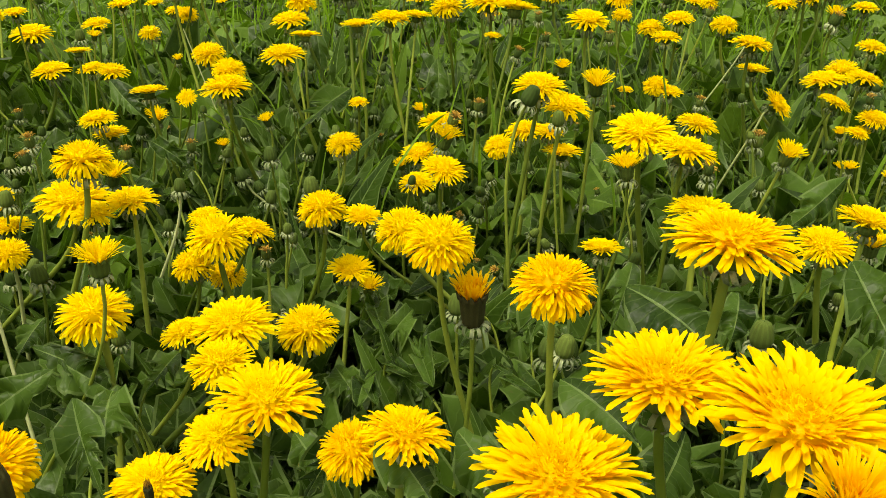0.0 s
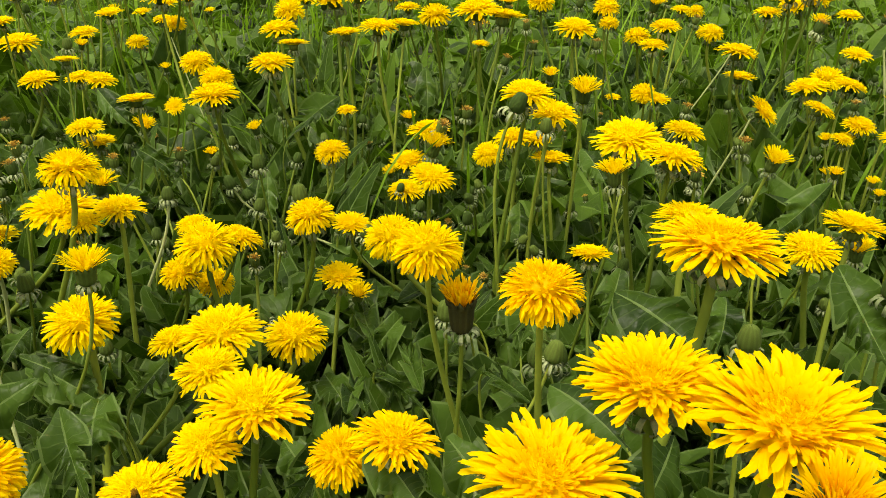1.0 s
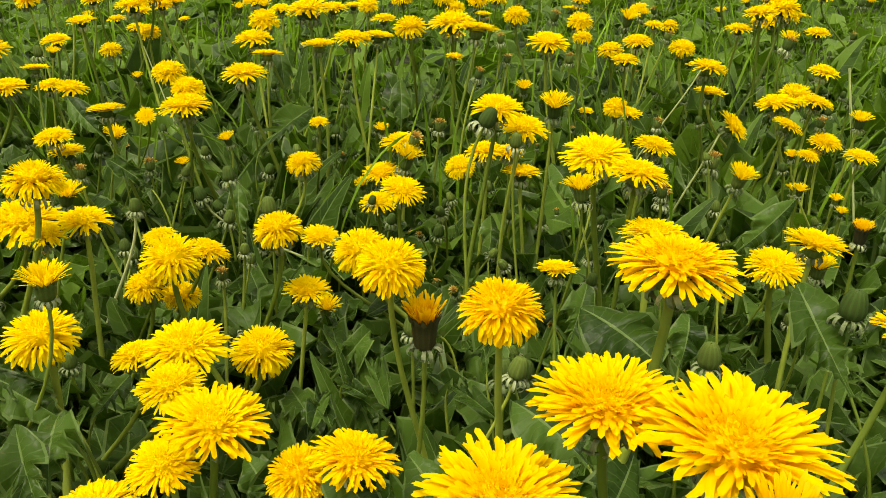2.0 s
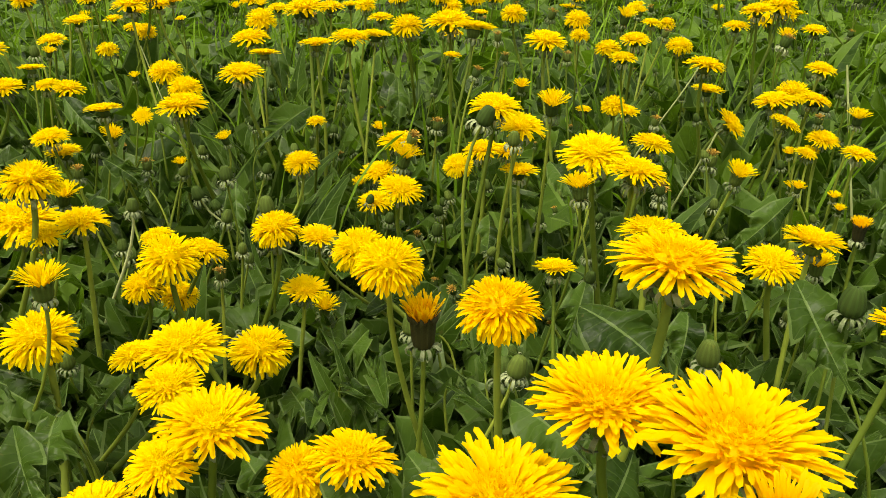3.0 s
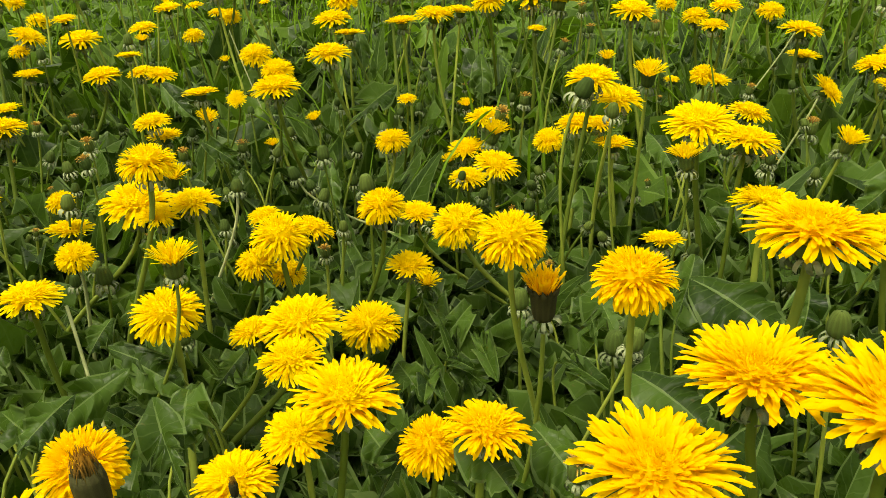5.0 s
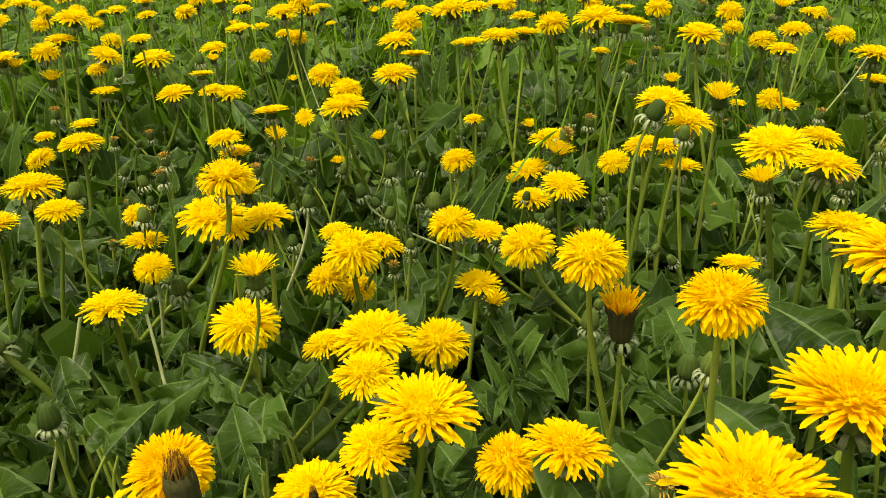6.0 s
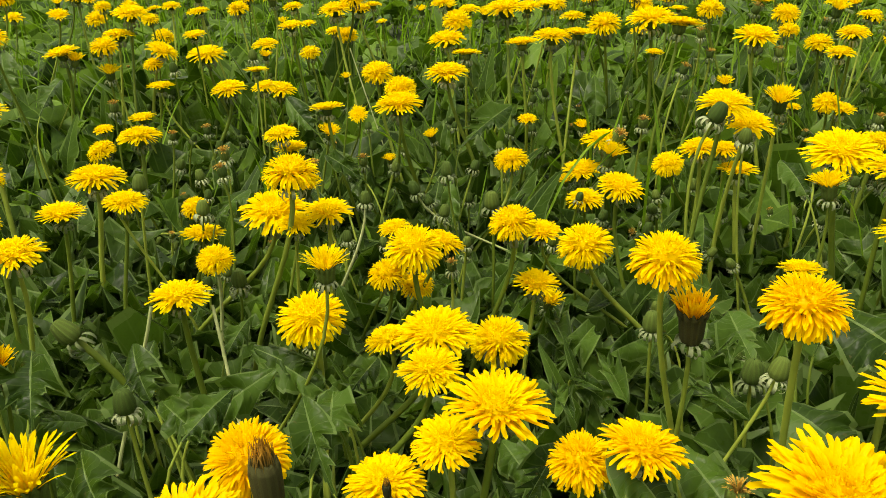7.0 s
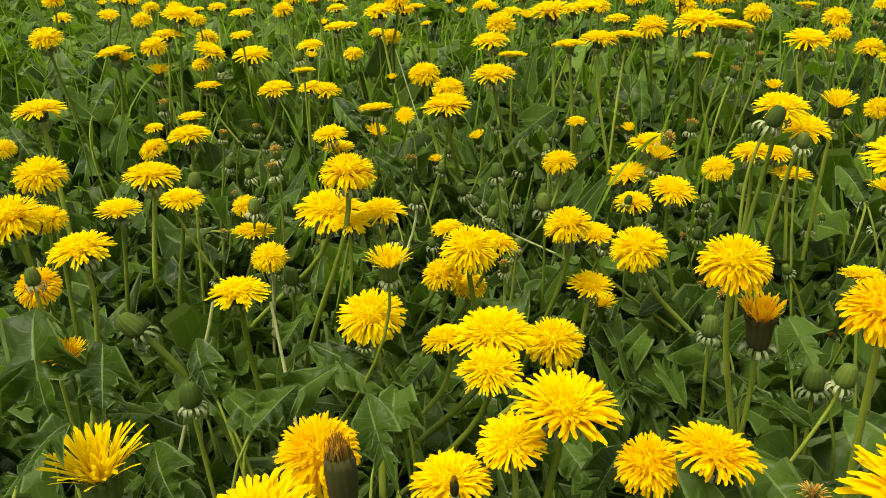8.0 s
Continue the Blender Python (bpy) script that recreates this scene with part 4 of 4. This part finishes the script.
dandelion("dome", -0.3618, 0.6209, 0.1199, 0.0241, -0.1, 0.33)
dandelion("bud", -0.3401, 0.5937, 0.1283, 0.0105, 0, 0)
dandelion("flat", -0.3450, 0.5967, 0.1077, 0.0361, 0.1, 0.03)
dandelion("half", -0.2968, 0.2821, 0.1775, 0.0215, 0, 0.1)
dandelion("half", -0.2500, 0.2276, 0.1641, 0.0403, 0, 0, tone=LEMON)
dandelion("dome", -0.1612, 0.2413, 0.1661, 0.0353, 0, 0.35)
dandelion("closedtall", -0.1410, 0.2126, 0.1930, 0.0104, 0, 0)
dandelion("flat", -0.1681, 0.2005, 0.1699, 0.0410, 0, 0.15)
dandelion("spent", 0.0244, 0.2462, 0.1622, 0.0126, 0, 0)
dandelion("dome", -0.6493, 0.7950, 0.2410, 0.0381, 0, 0.13)
dandelion("flat", -0.6489, 0.9122, 0.2057, 0.0405, -0.1, 0.13)
dandelion("half", -0.6364, 0.9185, 0.1961, 0.0239, 0.2, 0.13)
dandelion("dome", -0.6068, 0.9383, 0.2061, 0.0354, 0, 0.13)
dandelion("disc", -0.6158, 0.9924, 0.2127, 0.0401, 0.1, 0.03)
dandelion("flat", -0.7285, 1.0448, 0.2319, 0.0282, 0.3, 0.33)
dandelion("dome", -0.7306, 1.1605, 0.2258, 0.0275, 0, 0.13)
dandelion("disc", -0.5996, 1.0049, 0.2380, 0.0489, 0.1, 0.08)
dandelion("dome", -0.6032, 1.0575, 0.2195, 0.0250, 0, 0.13)
dandelion("dome", -0.5342, 1.1987, 0.2134, 0.0345, 0, 0.13)
dandelion("disc", -0.6439, 1.2060, 0.2197, 0.0299, 0, 0.13)
dandelion("disc", -0.6057, 1.2225, 0.2091, 0.0284, 0, 0.13)
dandelion("disc", -0.5457, 0.9697, 0.1955, 0.0405, 0.5, 0.03)
dandelion("dome", -0.5581, 0.9602, 0.1788, 0.0261, 0, 0.13)
dandelion("half", -0.6038, 0.9347, 0.1771, 0.0272, 0.2, 0.13)
dandelion("spent", -0.5520, 0.8427, 0.1578, 0.0144, 0, 0)
dandelion("flat", -0.5456, 0.9452, 0.1559, 0.0331, 0, 0.03)
dandelion("dome", -0.5638, 0.5892, 0.1793, 0.0245, 0, 0.13)
dandelion("disc", -0.4730, 1.2734, 0.2057, 0.0325, 0, 0.13)
dandelion("disc", -0.3548, 1.1008, 0.2238, 0.0464, 0, 0.13)
dandelion("disc", -0.3341, 1.1570, 0.2159, 0.0356, 0, 0.13)
dandelion("disc", -0.2436, 1.3258, 0.1993, 0.0363, 0, 0.13)
dandelion("disc", -0.0757, 0.7275, 0.1697, 0.0185, 0, 0.13)
dandelion("half", -0.1810, 0.8094, 0.1306, 0.0185, -0.3, 0.13)
dandelion("half", -0.2226, 0.7920, 0.1100, 0.0149, 0, 0.13)
dandelion("spent", -0.1164, 0.4972, 0.1314, 0.0098, 0, 0)
dandelion("spent", -0.3269, 0.6221, 0.1718, 0.0125, 0, 0)
dandelion("spent", -0.3212, 0.5991, 0.1646, 0.0122, -0.3, 0)
dandelion("spent", -0.2392, 0.5948, 0.1700, 0.0112, 0, 0)
dandelion("spent", -0.2371, 0.7386, 0.1287, 0.0128, 0, 0)
dandelion("half", -0.2813, 0.7823, 0.1426, 0.0223, 0.3, 0.33)
dandelion("half", -0.2325, 0.5514, 0.1685, 0.0241, 0.2, 0.03)
dandelion("bud", 0.0610, 0.3864, 0.1214, 0.0114, 0, 0)
dandelion("bud", 0.0643, 0.3526, 0.1450, 0.0097, 0.2, 0)
dandelion("bud", -0.2445, 0.2938, 0.1491, 0.0103, 0, 0)
dandelion("bud", -0.2950, 0.3334, 0.1623, 0.0118, -0.8, 0.2, (-0.235, 0.333))
dandelion("bud", 0.0111, 0.4213, 0.1302, 0.0104, 0, 0)
dandelion("bud", -0.0938, 0.5591, 0.1514, 0.0109, 0, 0)
dandelion("bud", -0.3605, 0.5402, 0.1695, 0.0105, 0, 0)
dandelion("bud", -0.2736, 0.4983, 0.1113, 0.0108, 0, 0)
dandelion("spent", 0.0130, 0.7842, 0.1391, 0.0165, 0.4, 0.2)
dandelion("spent", 0.0365, 0.8148, 0.1450, 0.0136, 0, 0)
dandelion("bud", 0.2160, 0.3350, 0.1890, 0.0119, 0.05, 0)
dandelion("bud", 0.0829, 0.4457, 0.0832, 0.0108, 0, 0)
dandelion("bud", 0.1474, 0.3234, 0.1697, 0.0103, 0, 0)
dandelion("bud", 0.0848, 0.7825, 0.0850, 0.0094, 0, 0)
dandelion("bud", 0.0323, 0.6671, 0.0850, 0.0095, 0, 0)
dandelion("bud", -0.1348, 0.7417, 0.0850, 0.0093, 0, 0)
dandelion("bud", 0.3459, 0.7911, 0.0850, 0.0088, 0, 0)
dandelion("spent", 0.1755, 0.5073, 0.1858, 0.0096, 0, 0)
dandelion("bud", -0.1907, 0.5618, 0.1513, 0.0083, 0, 0, (-0.238, 0.562), pale=True)
dandelion("bud", -0.1733, 0.6673, 0.1208, 0.0098, -0.3, 0, (-0.044, 0.667), pale=True)
dandelion("bud", -0.2297, 0.9022, 0.0850, 0.0091, 0, 0)
dandelion("bud", -0.1364, 0.6230, 0.1538, 0.0099, 0, 0, (-0.106, 0.623))
dandelion("bud", -0.1779, 1.4078, 0.0850, 0.0091, 0, 0)
dandelion("bud", -0.0889, 0.8804, 0.0850, 0.0094, 0, 0)
dandelion("bud", 0.0317, 1.0185, 0.0850, 0.0093, 0, 0)
dandelion("bud", 0.1806, 1.0017, 0.0850, 0.0092, 0, 0)
dandelion("bud", 0.1620, 0.7130, 0.0850, 0.0093, 0, 0)
dandelion("bud", 0.3003, 0.7254, 0.0850, 0.0088, 0, 0)
dandelion("bud", -0.3212, 0.5425, 0.0850, 0.0084, 0, 0)
dandelion("bud", -0.2093, 0.4586, 0.0850, 0.0088, 0, 0)
dandelion("bud", -0.5480, 0.7646, 0.0850, 0.0089, 0, 0)
dandelion("bud", 0.1274, 0.6929, 0.0850, 0.0086, 0, 0)
dandelion("closedtall", -0.1078, 0.2483, 0.1519, 0.0033, 0, 0)
dandelion("disc", 0.3791, 0.6366, 0.1663, 0.0277, 0, 0.13)
dandelion("half", 0.4114, 0.7053, 0.1795, 0.0211, 0, 0.13)
dandelion("bud", 0.4682, 0.8731, 0.1400, 0.0084, 0, 0)
dandelion("bud", 0.5159, 0.9177, 0.1400, 0.0083, 0, 0)
dandelion("spent", 0.2716, 0.8452, 0.1386, 0.0120, 0.2, 0)
dandelion("spent", -0.0265, 0.9329, 0.1273, 0.0086, 0, 0)
dandelion("half", -0.0239, 0.8408, 0.1317, 0.0167, 0, 0.13)
dandelion("half", 0.1429, 0.9804, 0.1448, 0.0219, 0, 0.13)
dandelion("half", -0.2904, 0.8942, 0.1744, 0.0136, 0, 0.13)
dandelion("half", 0.3320, 0.6600, 0.1595, 0.0115, -0.2, 0.13)
dandelion("disc", 0.3573, 0.6799, 0.1525, 0.0197, 0.2, 0.23)
dandelion("half", 0.3004, 0.5712, 0.1614, 0.0126, 0, 0.13)
dandelion("half", 0.3034, 0.5252, 0.1709, 0.0101, 0, 0.13)
dandelion("spent", 0.3963, 0.7452, 0.1665, 0.0106, 0, 0)
dandelion("half", 0.2970, 0.5041, 0.1697, 0.0090, 0, 0.13)
dandelion("flat", 0.1940, 0.2600, 0.2220, 0.0269, 0.1, 0.05, (0.118, 0.215))
dandelion("closed", 0.2630, 0.4200, 0.1950, 0.0124, 0, 0)
dandelion("flat", -0.6190, 1.2500, 0.2270, 0.0353, 0, 0.1)
dandelion("half", -0.4800, 1.2000, 0.2290, 0.0291, 0, 0.1)
dandelion("disc", -0.4760, 1.3000, 0.2180, 0.0351, 0, 0.1)
dandelion("dome", -0.3340, 1.1200, 0.2340, 0.0378, 0, 0.13)
dandelion("flat", -0.3130, 1.1500, 0.2210, 0.0252, 0.1, 0.1)
dandelion("flat", -0.2910, 1.1000, 0.2040, 0.0144, 0, 0.2)
dandelion("disc", -0.0910, 1.0500, 0.2270, 0.0356, 0.05, 0.1)
dandelion("flat", -0.0700, 1.1000, 0.2230, 0.0264, 0, 0.05)
dandelion("half", -0.4230, 1.0000, 0.1810, 0.0169, 0.2, 0.1)
dandelion("dome", -0.0090, 1.2000, 0.2190, 0.0338, 0, 0.13)
dandelion("dome", 0.0510, 1.2000, 0.2210, 0.0355, 0, 0.13)
dandelion("dome", 0.1030, 1.2500, 0.2100, 0.0318, 0, 0.13)
dandelion("flat", 0.1020, 1.1200, 0.2100, 0.0222, 0.1, 0.1)
dandelion("disc", 0.2650, 1.3000, 0.2070, 0.0318, 0, 0.1)
dandelion("half", 0.2940, 1.1000, 0.2110, 0.0305, 0.15, 0.1)
dandelion("disc", 0.3230, 1.0800, 0.2030, 0.0270, 0.05, 0.13)
dandelion("disc", 0.4770, 1.1200, 0.2150, 0.0446, -0.1, 0.1)
dandelion("dome", 0.5220, 1.1500, 0.2160, 0.0462, 0, 0.13)
dandelion("flat", 0.0570, 0.9500, 0.1860, 0.0203, 0, 0.05)
dandelion("spent", 0.1140, 1.0000, 0.2010, 0.0128, 0, 0)
dandelion("spent", 0.1960, 1.1000, 0.2140, 0.0157, 0.2, 0)
dandelion("spent", 0.1850, 0.9200, 0.1930, 0.0126, 0, 0)
dandelion("spent", 0.3190, 1.0000, 0.2050, 0.0126, 0.2, 0)
dandelion("spent", 0.0800, 0.8600, 0.1880, 0.0123, 0.3, 0)
dandelion("spent", 0.4480, 0.9500, 0.2060, 0.0178, 0.3, 0.1)
dandelion("half", 0.3260, 1.1500, 0.2080, 0.0202, 0.3, 0)
dandelion("disc", -0.8880, 1.3500, 0.2190, 0.0386, 0, 0.1)
dandelion("disc", -0.5330, 1.3500, 0.2120, 0.0327, 0, 0.1)
dandelion("dome", -0.5950, 1.4000, 0.2080, 0.0364, 0, 0.1)
dandelion("spent", -0.4220, 0.7200, 0.1580, 0.0102, 0.1, 0)
dandelion("spent", -0.3950, 0.7400, 0.1590, 0.0108, 0, 0)
dandelion("spent", 0.1180, 0.9500, 0.1860, 0.0115, 0, 0)
dandelion("dome", -0.9940, 1.3000, 0.2240, 0.0391, 0, 0.1)
dandelion("bud", -0.5270, 0.9500, 0.1740, 0.0100, 0, 0)
dandelion("bud", -0.4410, 1.0000, 0.1780, 0.0108, 0, 0)


# ---- small buds and withered heads low among the leaves ----
brng = np.random.default_rng(77)
low_buds = Joined()
for k in range(320):
    py = 0.50 + 1.0 * brng.random()
    px = -0.05 * py + (0.62 * py) * (2 * brng.random() - 1)
    dandelion("bud" if k % 5 else "spent", px, py, 0.04 + 0.085 * brng.random(), 0.0062 + 0.003 * brng.random(), 0.3 * brng.normal(), 0.3 * brng.normal(), into=None if py < 0.80 else low_buds)
low_buds.finish("low_buds", "small green buds with pale curled bracts among leaves", "dandelion buds")

# ---- bare stalks that lean or have fallen between the leaves ----
def bare_stalk(low, high, radius, pale=True):
    """A nearly straight stalk that goes on from low down to the ground."""
    low, high = Vector(low), Vector(high)
    way = low - high
    if way.z > 0:
        low, high, way = high, low, -way
    reach = min(low.z / max(-way.z, 1e-4), 0.025 / max(math.hypot(way.x, way.y), 1e-4))
    foot = low + way * reach
    foot.z = ground_height(foot.x, foot.y) - 0.002
    rise = (high - foot).normalized()
    me = stem_mesh((0, 0, 0), high - foot, rise, np.random.default_rng(9), radius, radius * 0.8, 0.34 - 0.26 * rise.z)
    me.materials.append(PALE_STEM if pale else STEM)
    ob = new("bare_stalk", me)
    ob.matrix_basis = Matrix.Translation(foot)
    words = "pale bare dandelion stalk leaning among the leaves" if pale else "green bare dandelion stalk leaning among the leaves"
    return tagged(ob, words, "stalk", "bare stalks")


bare_stalk((0.272, 0.902, 0.151), (0.326, 0.891, 0.182), 0.0010)
bare_stalk((0.290, 0.779, 0.121), (0.313, 0.777, 0.142), 0.0012)
bare_stalk((0.437, 0.791, 0.205), (0.454, 0.772, 0.166), 0.0013)
bare_stalk((-0.279, 0.342, 0.147), (-0.263, 0.363, 0.163), 0.0012)
bare_stalk((-0.270, 0.950, 0.140), (-0.299, 0.954, 0.194), 0.0008)
bare_stalk((-0.232, 0.382, 0.101), (-0.247, 0.401, 0.144), 0.0012)
bare_stalk((-0.549, 0.837, 0.080), (-0.379, 0.660, 0.100), 0.0013, False)
bare_stalk((-0.514, 0.772, 0.080), (-0.360, 0.610, 0.101), 0.0013, False)
bare_stalk((-0.177, 0.734, 0.090), (-0.127, 0.695, 0.055), 0.0009)


# ---- dandelions further off ----
frng = np.random.default_rng(31)
distant = Joined()
for k in range(160):
    py = 1.34 + 1.9 * frng.random() ** 1.3
    px = -0.10 * py + (0.62 * py + 0.1) * (2 * frng.random() - 1)
    kind = ("disc", "dome", "flat", "disc", "half", "spent", "bud")[int(frng.integers(7))]
    wide = {"half": 0.026, "spent": 0.014, "bud": 0.013}.get(kind, 0.034 + 0.012 * frng.random())
    dandelion(kind, px, py, 0.13 + 0.08 * frng.random(), wide, 0.15 * frng.normal(), 0.12 + 0.15 * frng.normal(), into=distant)

# ---- the meadow goes on to both sides and behind ----
srng = np.random.default_rng(44)
around = Soup()
for k in range(9000):
    px, py = -3.2 + 6.4 * srng.random(), -1.8 + 6.0 * srng.random()
    if in_view(px, py, 0.02) and py > 0.0:
        continue
    length = 0.06 + 0.10 * srng.random()
    p, uv = strap(srng, length, length * (0.12 + 0.14 * srng.random()), 30 + 50 * srng.random(), -40 + 70 * srng.random(), 6.283 * srng.random(), 0.0, 0.0, 4, 1.2, 0.2, False)
    around.grid(p + np.array([px, py, ground_height(px, py)]), uv)
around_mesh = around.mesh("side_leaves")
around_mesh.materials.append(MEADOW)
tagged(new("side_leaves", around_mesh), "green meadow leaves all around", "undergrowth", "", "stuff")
for k in range(60):
    px, py = -2.6 + 5.2 * srng.random(), -1.4 + 4.6 * srng.random()
    if in_view(px, py, 0.15) or math.hypot(px, py) < 0.5:
        continue
    dandelion(("disc", "dome", "flat")[k % 3], px, py, 0.12 + 0.08 * srng.random(), 0.032 + 0.012 * srng.random(), 0.15 * srng.normal(), 0.15 * srng.normal(), into=distant)
distant.finish("distant_dandelions", "yellow dandelions scattered over the meadow further off", "dandelions")
